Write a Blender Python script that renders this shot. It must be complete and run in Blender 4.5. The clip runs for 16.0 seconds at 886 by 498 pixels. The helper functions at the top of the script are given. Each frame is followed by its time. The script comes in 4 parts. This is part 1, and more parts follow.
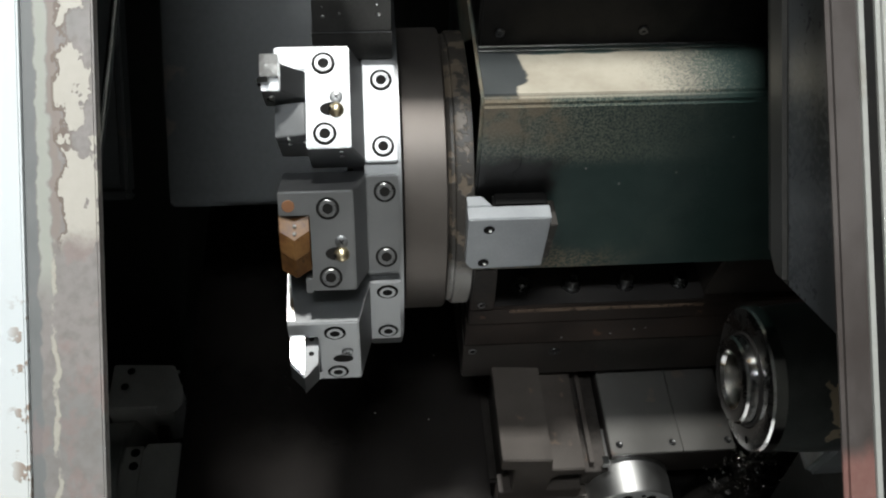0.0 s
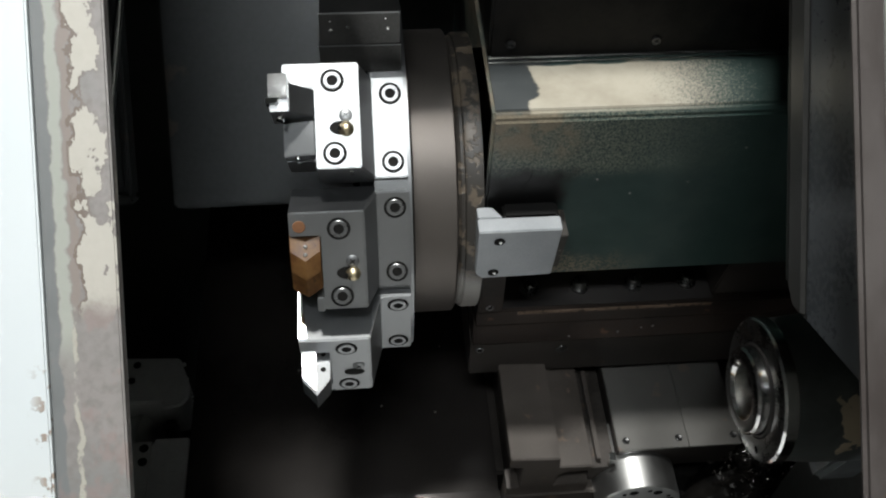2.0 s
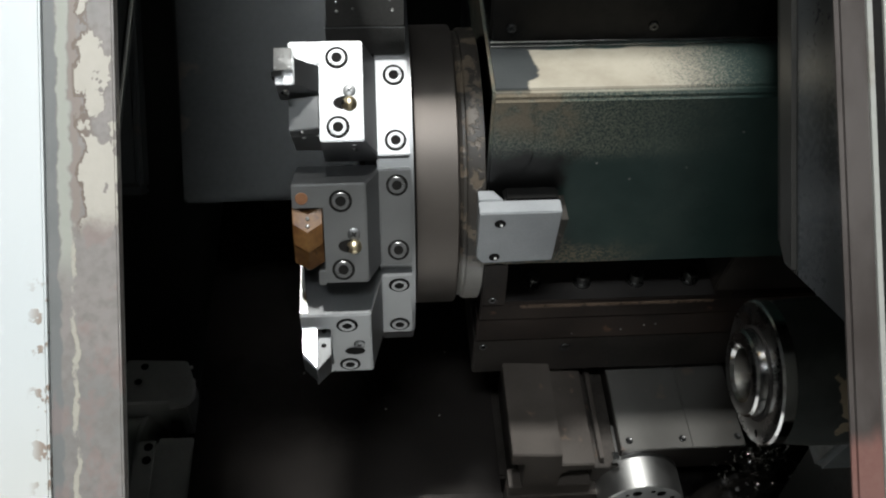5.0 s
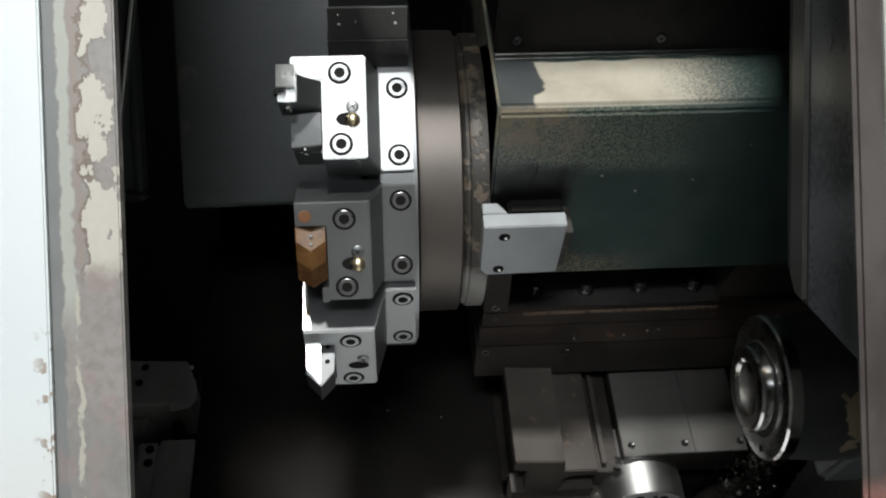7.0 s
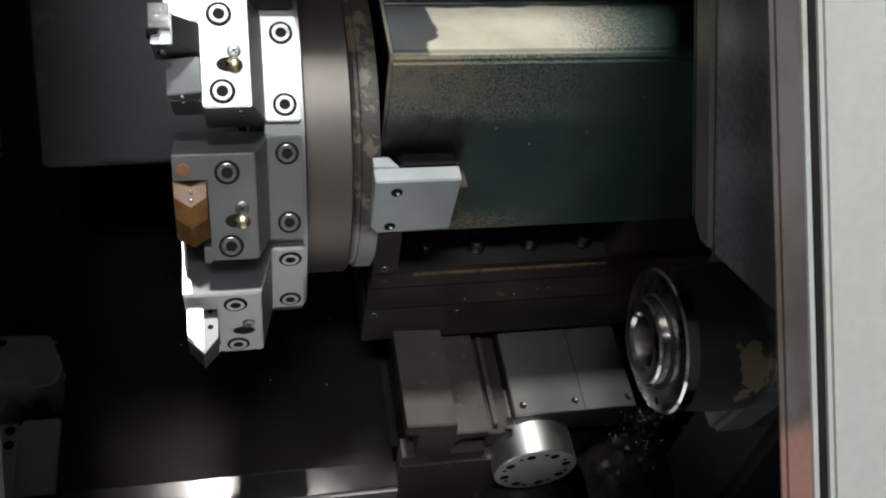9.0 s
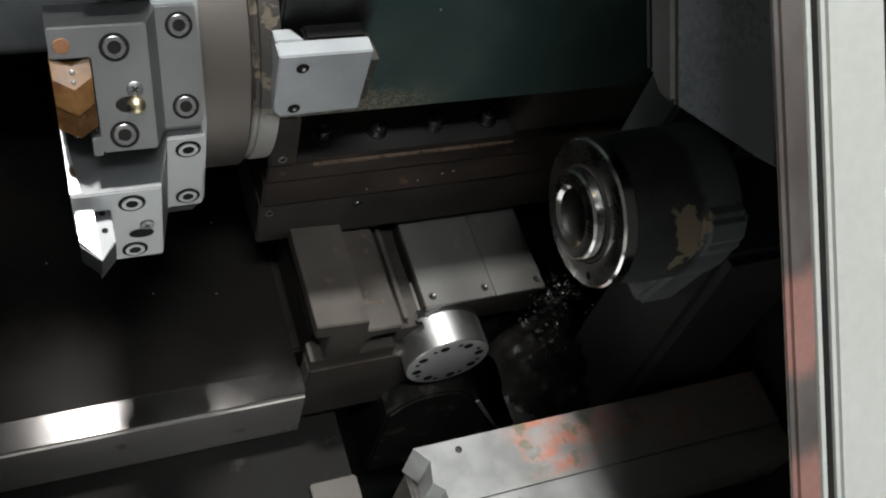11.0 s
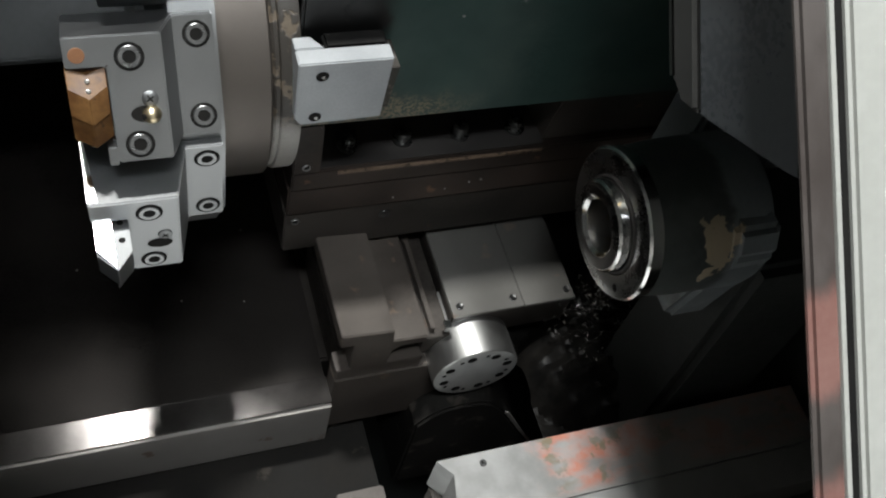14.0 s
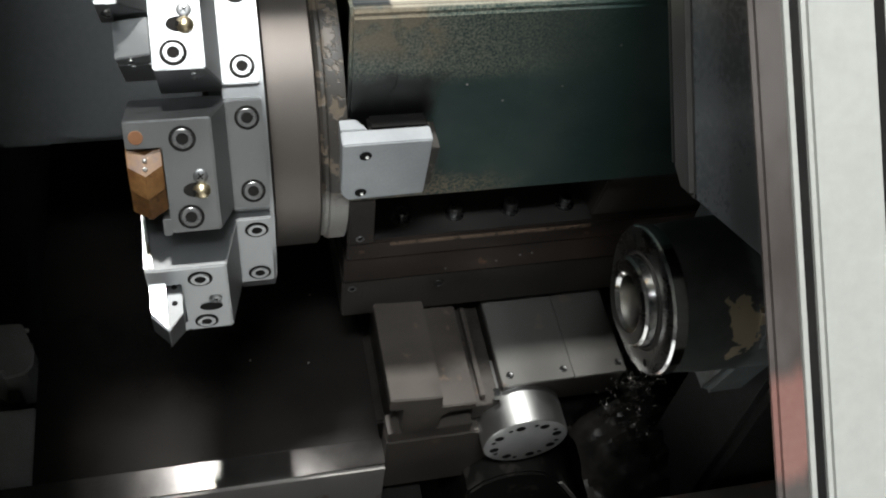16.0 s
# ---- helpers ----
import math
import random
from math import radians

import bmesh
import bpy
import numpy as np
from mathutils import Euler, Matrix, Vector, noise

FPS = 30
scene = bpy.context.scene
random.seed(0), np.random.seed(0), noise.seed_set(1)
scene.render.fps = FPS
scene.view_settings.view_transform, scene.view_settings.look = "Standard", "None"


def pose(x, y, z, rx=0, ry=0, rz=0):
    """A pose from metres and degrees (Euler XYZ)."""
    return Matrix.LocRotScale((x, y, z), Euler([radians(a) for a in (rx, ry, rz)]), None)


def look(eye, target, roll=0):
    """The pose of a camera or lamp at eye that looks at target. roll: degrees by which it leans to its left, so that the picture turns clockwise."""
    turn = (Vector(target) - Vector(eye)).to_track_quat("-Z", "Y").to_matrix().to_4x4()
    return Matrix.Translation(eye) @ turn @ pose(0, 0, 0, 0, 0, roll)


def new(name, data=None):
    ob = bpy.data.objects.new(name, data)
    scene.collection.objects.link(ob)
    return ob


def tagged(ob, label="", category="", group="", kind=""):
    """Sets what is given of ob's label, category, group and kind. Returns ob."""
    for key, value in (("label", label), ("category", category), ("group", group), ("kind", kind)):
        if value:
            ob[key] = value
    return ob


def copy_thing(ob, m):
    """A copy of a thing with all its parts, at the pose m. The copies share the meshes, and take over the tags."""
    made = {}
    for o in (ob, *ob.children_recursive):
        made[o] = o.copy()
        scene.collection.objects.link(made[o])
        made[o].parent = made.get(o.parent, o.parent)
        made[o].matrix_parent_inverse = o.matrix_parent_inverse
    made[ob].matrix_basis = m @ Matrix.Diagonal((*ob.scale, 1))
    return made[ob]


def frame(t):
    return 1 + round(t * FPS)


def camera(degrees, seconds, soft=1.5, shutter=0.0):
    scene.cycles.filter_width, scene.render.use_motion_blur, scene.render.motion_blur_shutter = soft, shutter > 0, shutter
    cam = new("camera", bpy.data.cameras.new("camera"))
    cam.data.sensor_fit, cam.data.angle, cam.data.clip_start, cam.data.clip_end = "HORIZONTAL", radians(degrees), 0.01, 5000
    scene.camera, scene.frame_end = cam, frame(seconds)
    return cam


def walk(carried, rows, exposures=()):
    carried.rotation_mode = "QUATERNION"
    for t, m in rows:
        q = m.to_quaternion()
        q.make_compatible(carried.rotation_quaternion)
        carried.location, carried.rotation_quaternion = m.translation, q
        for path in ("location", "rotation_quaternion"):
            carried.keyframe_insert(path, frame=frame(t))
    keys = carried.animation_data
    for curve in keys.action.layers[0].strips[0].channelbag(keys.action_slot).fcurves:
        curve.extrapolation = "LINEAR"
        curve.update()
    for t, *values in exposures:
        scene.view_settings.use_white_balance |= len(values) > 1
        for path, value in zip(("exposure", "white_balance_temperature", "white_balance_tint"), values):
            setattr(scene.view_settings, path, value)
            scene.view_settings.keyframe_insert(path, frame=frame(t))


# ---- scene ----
cam = camera(49.60, 16.0, soft=2.1)
PATH = [
    (0.0, -0.0649, 0.1252, 1.3564, 85.50, 1.61, -4.12),
    (0.5, -0.0703, 0.1306, 1.3834, 84.01, 1.53, -4.03),
    (1.0, -0.0784, 0.1339, 1.4067, 82.90, 1.87, -4.27),
    (1.5, -0.0800, 0.1416, 1.4315, 82.07, 1.97, -4.64),
    (2.0, -0.0801, 0.1391, 1.4240, 82.39, 1.99, -4.58),
    (2.5, -0.0750, 0.1344, 1.3982, 83.49, 1.64, -3.94),
    (3.0, -0.0730, 0.1289, 1.3745, 84.41, 1.68, -3.86),
    (3.5, -0.0657, 0.1243, 1.3441, 85.70, 1.31, -3.47),
    (6.0, -0.0694, 0.1141, 1.3479, 85.83, 1.57, -3.52),
    (6.5, -0.0710, 0.1185, 1.3680, 85.06, 1.33, -3.35),
    (7.0, -0.0736, 0.1288, 1.3890, 84.12, 1.51, -3.74),
    (7.5, -0.0743, 0.1343, 1.4028, 83.53, 1.64, -4.20),
    (8.0, -0.0741, 0.1352, 1.4004, 83.33, 1.63, -4.12),
    (8.5, -0.0763, 0.1513, 1.3883, 82.32, 1.22, -6.82),
    (9.0, -0.0932, 0.1746, 1.3697, 82.19, 1.45, -11.65),
    (9.5, -0.1500, 0.2163, 1.3595, 79.30, 3.13, -17.87),
    (10.0, -0.1601, 0.2426, 1.3430, 76.85, 3.57, -21.99),
    (12.5, -0.1410, 0.2709, 1.3323, 76.18, 3.42, -21.00),
    (13.0, -0.1373, 0.2732, 1.3327, 76.48, 3.59, -20.29),
    (13.5, -0.1312, 0.2756, 1.3335, 76.38, 3.71, -19.88),
    (14.0, -0.1281, 0.2720, 1.3347, 76.76, 3.81, -19.22),
    (14.5, -0.1262, 0.2690, 1.3352, 76.85, 3.88, -18.99),
    (15.0, -0.1143, 0.2583, 1.3373, 77.20, 4.39, -17.16),
    (15.5, -0.0883, 0.2294, 1.3391, 79.14, 4.12, -16.12),
    (16.0, -0.0671, 0.2086, 1.3453, 81.10, 3.64, -12.32),
]
walk(cam, [(r[0], pose(*r[1:])) for r in PATH],
     [(0.0, -0.04), (3.5, -0.16), (6.0, -0.14), (8.5, -0.12), (10.0, 0.26), (12.5, 0.38), (14.5, 0.38), (16.0, 0.40)])

# ---- light ----
world = bpy.data.worlds.new("shop_air")
scene.world = world
world.use_nodes = True
bg = world.node_tree.nodes["Background"]
bg.inputs[0].default_value = (0.75, 0.85, 1.0, 1)
bg.inputs[1].default_value = 0.10


def area(name, eye, target, sx, sy, watts, colour, spread=180):
    data = bpy.data.lights.new(name, "AREA")
    data.shape, data.size, data.size_y, data.energy, data.color = "RECTANGLE", sx, sy, watts, colour
    data.spread = radians(spread)
    ob = new(name, data)
    ob.matrix_world = look(eye, target)
    return ob


# added fill light, placed and sized to brighten faces turned to the door
area("shop_lamp_light", (-0.25, -1.8, 2.58), (0.0, 0.95, 1.3), 1.0, 0.40, 66.0, (0.93, 0.98, 1.0))
area("high_lamp_light", (-0.20, -0.62, 3.62), (-0.03, 1.25, 1.1), 0.32, 0.16, 98.0, (0.985, 0.99, 0.96))

# ---- materials ----


class Graph:
    """A short way to write a node material."""

    def __init__(self, name):
        self.mat = bpy.data.materials.new(name)
        self.mat.use_nodes = True
        self.t = self.mat.node_tree
        self.bsdf = self.t.nodes["Principled BSDF"]
        tc = self.t.nodes.new("ShaderNodeTexCoord")
        self.co = tc.outputs["Object"]
        sep = self.t.nodes.new("ShaderNodeSeparateXYZ")
        self.t.links.new(self.co, sep.inputs[0])
        self.x, self.y, self.z = sep.outputs

    def put(self, socket, v):
        if hasattr(v, "links"):
            self.t.links.new(v, socket)
        elif isinstance(v, (tuple, list)):
            socket.default_value = (*v, 1) if len(v) == 3 and len(socket.default_value) == 4 else v
        else:
            socket.default_value = v

    def math(self, op, a, b=0.0):
        n = self.t.nodes.new("ShaderNodeMath")
        n.operation = op
        self.put(n.inputs[0], a)
        self.put(n.inputs[1], b)
        return n.outputs[0]

    def ramp(self, v, lo, hi, to0=0.0, to1=1.0):
        n = self.t.nodes.new("ShaderNodeMapRange")
        n.interpolation_type = "SMOOTHSTEP"
        for i, q in enumerate((v, lo, hi, to0, to1)):
            self.put(n.inputs[i], q)
        return n.outputs[0]

    def noise(self, scale, detail=4.0, stretch=(1, 1, 1), rough=0.55):
        m = self.t.nodes.new("ShaderNodeMapping")
        m.inputs["Scale"].default_value = stretch
        self.t.links.new(self.co, m.inputs[0])
        n = self.t.nodes.new("ShaderNodeTexNoise")
        n.inputs["Scale"].default_value = scale
        n.inputs["Detail"].default_value = detail
        n.inputs["Roughness"].default_value = rough
        self.t.links.new(m.outputs[0], n.inputs["Vector"])
        return n.outputs["Fac"]

    def mix(self, f, a, b):
        n = self.t.nodes.new("ShaderNodeMix")
        n.data_type = "RGBA"
        self.put(n.inputs[0], f)
        self.put(n.inputs[6], a)
        self.put(n.inputs[7], b)
        return n.outputs[2]

    def bump(self, h, strength, dist=0.001):
        n = self.t.nodes.new("ShaderNodeBump")
        n.inputs["Strength"].default_value = strength
        n.inputs["Distance"].default_value = dist
        self.t.links.new(h, n.inputs["Height"])
        self.t.links.new(n.outputs[0], self.bsdf.inputs["Normal"])

    def done(self, colour, rough, metal=0.0):
        self.put(self.bsdf.inputs["Base Color"], colour)
        self.put(self.bsdf.inputs["Roughness"], rough)
        self.put(self.bsdf.inputs["Metallic"], metal)
        return self.mat


def plain(name, c1, c2, r1, r2, metal=0.0, big=14.0, fine=260.0, bump=0.08, stretch=(1, 1, 1), spot=None, cut=0.62):
    """A surface with blotches, grain and, if asked, spots of another colour."""
    g = Graph(name)
    a, b = g.noise(big, 3.0), g.noise(fine, 3.0, stretch)
    f = g.math("ADD", g.math("MULTIPLY", a, 0.65), g.math("MULTIPLY", b, 0.35))
    f = g.ramp(f, 0.32, 0.68)
    col = g.mix(f, c1, c2)
    rough = g.ramp(f, 0.0, 1.0, r1, r2)
    if spot:
        s = g.ramp(g.noise(big * 3.1, 5.0), cut, cut + 0.06)
        col = g.mix(s, col, spot)
    if bump:
        g.bump(b, bump, 0.0006)
    return g.done(col, rough, metal)


STEEL = plain("ground_steel", (0.29, 0.297, 0.302), (0.335, 0.34, 0.345), 0.39, 0.46, 1.0, 16, 420, 0.012, (1, 6, 1))
MILLED = plain("milled_steel", (0.33, 0.345, 0.36), (0.43, 0.445, 0.46), 0.40, 0.5, 0.3, 15, 420, 0.02, (1, 5, 1))
CAPSTEEL = plain("bright_turned_cap", (0.66, 0.66, 0.65), (0.76, 0.76, 0.74), 0.33, 0.40, 1.0, 20, 500, 0.02, (1, 8, 1))
CAPFACE = plain("matt_faced_steel", (0.50, 0.50, 0.49), (0.62, 0.62, 0.60), 0.4, 0.55, 0.35, 30, 500, 0.04)
HEADSTEEL = plain("screw_head_steel", (0.24, 0.245, 0.25), (0.34, 0.345, 0.35), 0.26, 0.4, 1.0, 60, 500, 0.04)
DARKSTEEL = plain("dark_ground_steel", (0.13, 0.13, 0.13), (0.20, 0.20, 0.195), 0.22, 0.34, 1.0, 20, 400, 0.02)
STEEL_B = plain("bright_steel", (0.72, 0.72, 0.71), (0.85, 0.85, 0.84), 0.10, 0.2, 1.0, 25, 500, 0.03)
BLANKSTEEL = plain("dark_blank_steel", (0.05, 0.05, 0.048), (0.085, 0.083, 0.08), 0.3, 0.4, 0.7, 12, 300, 0.03, (1, 6, 1))
TURNED = plain("turned_steel", (0.13, 0.115, 0.105), (0.19, 0.17, 0.155), 0.46, 0.56, 1.0, 9, 700, 0.05, (6, 1, 1))
QUILL = plain("polished_quill_steel", (0.55, 0.55, 0.56), (0.72, 0.71, 0.68), 0.12, 0.22, 1.0, 20, 300, 0.03, (1, 8, 8), (0.55, 0.42, 0.22), 0.6)
BLACKED = plain("blackened_screw_steel", (0.05, 0.05, 0.05), (0.10, 0.10, 0.10), 0.3, 0.45, 0.9, 60, 500, 0.05)
BRASS = plain("brass", (0.66, 0.54, 0.34), (0.80, 0.68, 0.46), 0.25, 0.38, 1.0, 60, 500, 0.05)
AMBER = plain("oiled_amber_coating", (0.07, 0.027, 0.009), (0.17, 0.085, 0.027), 0.42, 0.55, 0.05, 30, 220, 0.12, (1, 1, 1), (0.05, 0.02, 0.008), 0.6)
RUST = plain("light_rust", (0.17, 0.075, 0.035), (0.26, 0.12, 0.055), 0.5, 0.7, 0.1, 60, 400, 0.15)
STRIP = plain("tan_wiper_strip", (0.09, 0.06, 0.042), (0.18, 0.125, 0.09), 0.4, 0.6, 0.1, 40, 300, 0.15, (1, 1, 1), (0.05, 0.035, 0.025), 0.55)
# flat near-black that stands in for shade inside holes and gaps
HOLE = plain("hole_shade_black", (0.008, 0.008, 0.008), (0.014, 0.013, 0.012), 0.6, 0.8)
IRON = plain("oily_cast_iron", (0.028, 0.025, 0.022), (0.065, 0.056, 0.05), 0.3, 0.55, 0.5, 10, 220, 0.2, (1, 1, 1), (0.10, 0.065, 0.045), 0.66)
BROWN = plain("brown_oiled_iron", (0.016, 0.012, 0.010), (0.050, 0.035, 0.028), 0.35, 0.6, 0.2, 8, 200, 0.2, (1, 1, 1), (0.13, 0.075, 0.045), 0.66)
WAY = plain("worn_way_steel", (0.048, 0.040, 0.035), (0.088, 0.075, 0.065), 0.36, 0.55, 0.2, 9, 260, 0.1, (1, 7, 1), (0.13, 0.095, 0.07), 0.62)
PLATE = plain("cover_plate_steel", (0.12, 0.116, 0.108), (0.165, 0.16, 0.15), 0.33, 0.46, 0.35, 9, 300, 0.06, (1, 5, 1), (0.17, 0.14, 0.12), 0.63)
COVER = plain("dark_oiled_cover_sheet", (0.020, 0.018, 0.017), (0.045, 0.040, 0.037), 0.16, 0.205, 0.55, 5, 240, 0.006, (1, 6, 1))
LIPSHEET = plain("glossy_lip_sheet", (0.030, 0.027, 0.026), (0.060, 0.055, 0.052), 0.15, 0.19, 0.6, 14, 240, 0.02, (1, 6, 1))
FASCIA = plain("cover_edge_steel", (0.26, 0.245, 0.23), (0.36, 0.34, 0.32), 0.4, 0.55, 0.35, 8, 260, 0.08, (5, 1, 1), (0.2, 0.15, 0.12), 0.63)
GUARD = plain("grey_guard_paint", (0.062, 0.069, 0.076), (0.086, 0.093, 0.10), 0.22, 0.34, 0.0, 7, 180, 0.06, (1, 1, 1), (0.2, 0.18, 0.16), 0.66)
GUARD_SHADE = plain("shaded_guard_paint", (0.03, 0.03, 0.029), (0.045, 0.045, 0.043), 0.3, 0.4, 0.0, 7, 180, 0.06)
BACK = plain("back_guard_paint", (0.045, 0.05, 0.052), (0.07, 0.075, 0.078), 0.4, 0.55, 0.0, 6, 150, 0.06, (1, 1, 1), (0.09, 0.08, 0.07), 0.62)
DARKPAINT = plain("dark_green_inner_paint", (0.016, 0.019, 0.018), (0.028, 0.031, 0.029), 0.5, 0.7, 0.0, 8, 150, 0.1)
CREAM = plain("cream_door_paint", (0.33, 0.335, 0.315), (0.38, 0.385, 0.365), 0.35, 0.5, 0.0, 4, 120, 0.04, (1, 1, 1), (0.30, 0.29, 0.26), 0.66)
WHITE = plain("white_door_paint", (0.80, 0.81, 0.80), (0.86, 0.87, 0.87), 0.3, 0.45, 0.0, 4, 120, 0.03)
SUMP = plain("near_black_casting", (0.008, 0.0076, 0.007), (0.018, 0.0165, 0.015), 0.6, 0.85, 0.0, 7, 160, 0.2, (1, 1, 1), (0.04, 0.035, 0.03), 0.6)
SLUDGE_SHADE = plain("black_sludge_and_shade", (0.003, 0.003, 0.003), (0.010, 0.009, 0.008), 0.36, 0.5, 0.0, 40, 260, 0.3)
RUBBER_SHADE = plain("black_rubber_and_shade", (0.012, 0.011, 0.011), (0.03, 0.026, 0.024), 0.5, 0.7)
CONCRETE = plain("shop_concrete", (0.26, 0.255, 0.245), (0.36, 0.35, 0.335), 0.6, 0.85, 0.0, 2, 60, 0.1)
SHOPWALL = plain("shop_wall_paint", (0.50, 0.51, 0.5), (0.6, 0.6, 0.58), 0.6, 0.8, 0.0, 1.5, 60, 0.05)
SWARF = plain("wet_black_swarf", (0.05, 0.048, 0.045), (0.7, 0.68, 0.65), 0.08, 0.3, 0.95, 80, 600, 0.1)
WATER = plain("coolant_drop", (0.5, 0.5, 0.48), (0.6, 0.6, 0.58), 0.04, 0.08, 0.6)

for dull_black in (HOLE, SLUDGE_SHADE, SUMP):   # gloss cut so these stay near black, shade stand-ins among them
    dull_black.node_tree.nodes["Principled BSDF"].inputs["Specular IOR Level"].default_value = 0.12


def housing_paint():
    """Dark green machine paint, worn to a beige primer on the top face and on the upper corner, with some light and
    shade painted in.
    """
    g = Graph("worn_green_housing_paint")
    n1, n2, n3 = g.noise(20, 5, (1, 1, 1), 0.6), g.noise(170, 4), g.noise(330, 3)
    wob = g.math("MULTIPLY", g.math("SUBTRACT", n1, 0.5), 0.055)
    x = g.math("ADD", g.x, wob)
    green = g.mix(g.ramp(g.noise(9, 3), 0.35, 0.65), (0.020, 0.043, 0.039), (0.036, 0.064, 0.057))
    dark = g.mix(n1, (0.035, 0.040, 0.042), (0.055, 0.06, 0.06))
    beige = g.mix(g.ramp(n1, 0.35, 0.65), (0.35, 0.315, 0.25), (0.43, 0.395, 0.32))
    top = g.ramp(g.z, 0.2085, 0.2115)
    # the bare patch on the top face: sharp on one end, speckled and shaded out on the other
    wv = g.math("ADD", g.y, g.math("MULTIPLY", wob, 0.35))
    patch = g.math("MULTIPLY", g.ramp(x, 0.083, 0.087), g.ramp(wv, 0.2585, 0.2615, 1.0, 0.0))
    # the fade also paints in the door frame's shadow at the far end
    fade = g.ramp(g.math("ADD", g.x, g.math("MULTIPLY", g.math("SUBTRACT", g.noise(520, 8, (1, 1, 1), 0.8), 0.5), 0.40)), 0.215, 0.300, 1.0, 0.0)
    patch = g.math("MULTIPLY", patch, fade)
    lip = g.ramp(x, 0.10, 0.12, 1.0, 0.0)
    topcol = g.mix(patch, g.mix(lip, green, dark), beige)
    # the front face: a tan stain in the upper corner, the lit upper band painted as speckle, a worn lower edge
    tan = g.math("MULTIPLY", g.ramp(x, 0.115, 0.15, 1.0, 0.0), g.ramp(g.math("ADD", g.z, wob), 0.135, 0.175))
    tan = g.math("MULTIPLY", tan, g.ramp(g.noise(28, 4), 0.40, 0.54, 0.15, 1.0))
    lit_speck = g.math("MULTIPLY", g.ramp(x, 0.14, 0.32, 1.0, 0.0), g.ramp(g.z, 0.112, 0.140))
    lit_speck = g.math("MULTIPLY", lit_speck, g.ramp(g.noise(420, 6, (1, 1, 1), 0.7), 0.40, 0.62))
    edge = g.math("MULTIPLY", g.ramp(g.math("ADD", g.z, wob), -0.035, -0.005, 1.0, 0.0), g.ramp(x, 0.17, 0.26, 1.0, 0.0))
    edge = g.math("MULTIPLY", edge, g.ramp(n3, 0.4, 0.6))
    tancol = g.mix(n3, (0.17, 0.135, 0.09), (0.27, 0.215, 0.15))
    front = g.mix(g.math("MULTIPLY", lit_speck, 0.7), green, (0.27, 0.27, 0.21))
    front = g.mix(g.math("MULTIPLY", tan, 0.8), front, tancol)
    front = g.mix(g.math("MULTIPLY", edge, 0.8), front, tancol)
    # the shadow above the bolted block, painted black on the front face
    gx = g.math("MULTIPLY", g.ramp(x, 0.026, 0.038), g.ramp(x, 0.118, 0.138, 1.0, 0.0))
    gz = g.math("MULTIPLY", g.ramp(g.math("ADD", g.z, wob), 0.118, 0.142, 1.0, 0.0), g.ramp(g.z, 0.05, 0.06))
    block_shade = g.math("MULTIPLY", gx, gz)
    front = g.mix(block_shade, front, (0.004, 0.004, 0.004))
    col = g.mix(top, front, topcol)
    g.bump(g.math("ADD", g.math("MULTIPLY", patch, -0.6), g.math("MULTIPLY", n2, 0.25)), 0.5, 0.0012)
    rough = g.math("ADD", g.ramp(n1, 0.3, 0.7, 0.34, 0.5), g.math("MULTIPLY", top, 0.05))
    return g.done(col, rough)


def neck_paint():
    """Beige primer, chipped to dark oily iron."""
    g = Graph("chipped_beige_neck_paint")
    n1, n2 = g.noise(26, 5, (1, 1, 1), 0.65), g.noise(240, 3)
    beige = g.mix(n2, (0.075, 0.058, 0.042), (0.13, 0.105, 0.078))
    chip = g.ramp(n1, 0.45, 0.49)
    col = g.mix(chip, beige, (0.03, 0.026, 0.022))
    low = g.ramp(g.z, -0.02, 0.01, 1.0, 0.0)
    col = g.mix(low, col, g.mix(n1, (0.22, 0.21, 0.2), (0.45, 0.43, 0.40)))
    g.bump(chip, 0.5, 0.001)
    return g.done(col, g.ramp(n1, 0.3, 0.7, 0.35, 0.6))


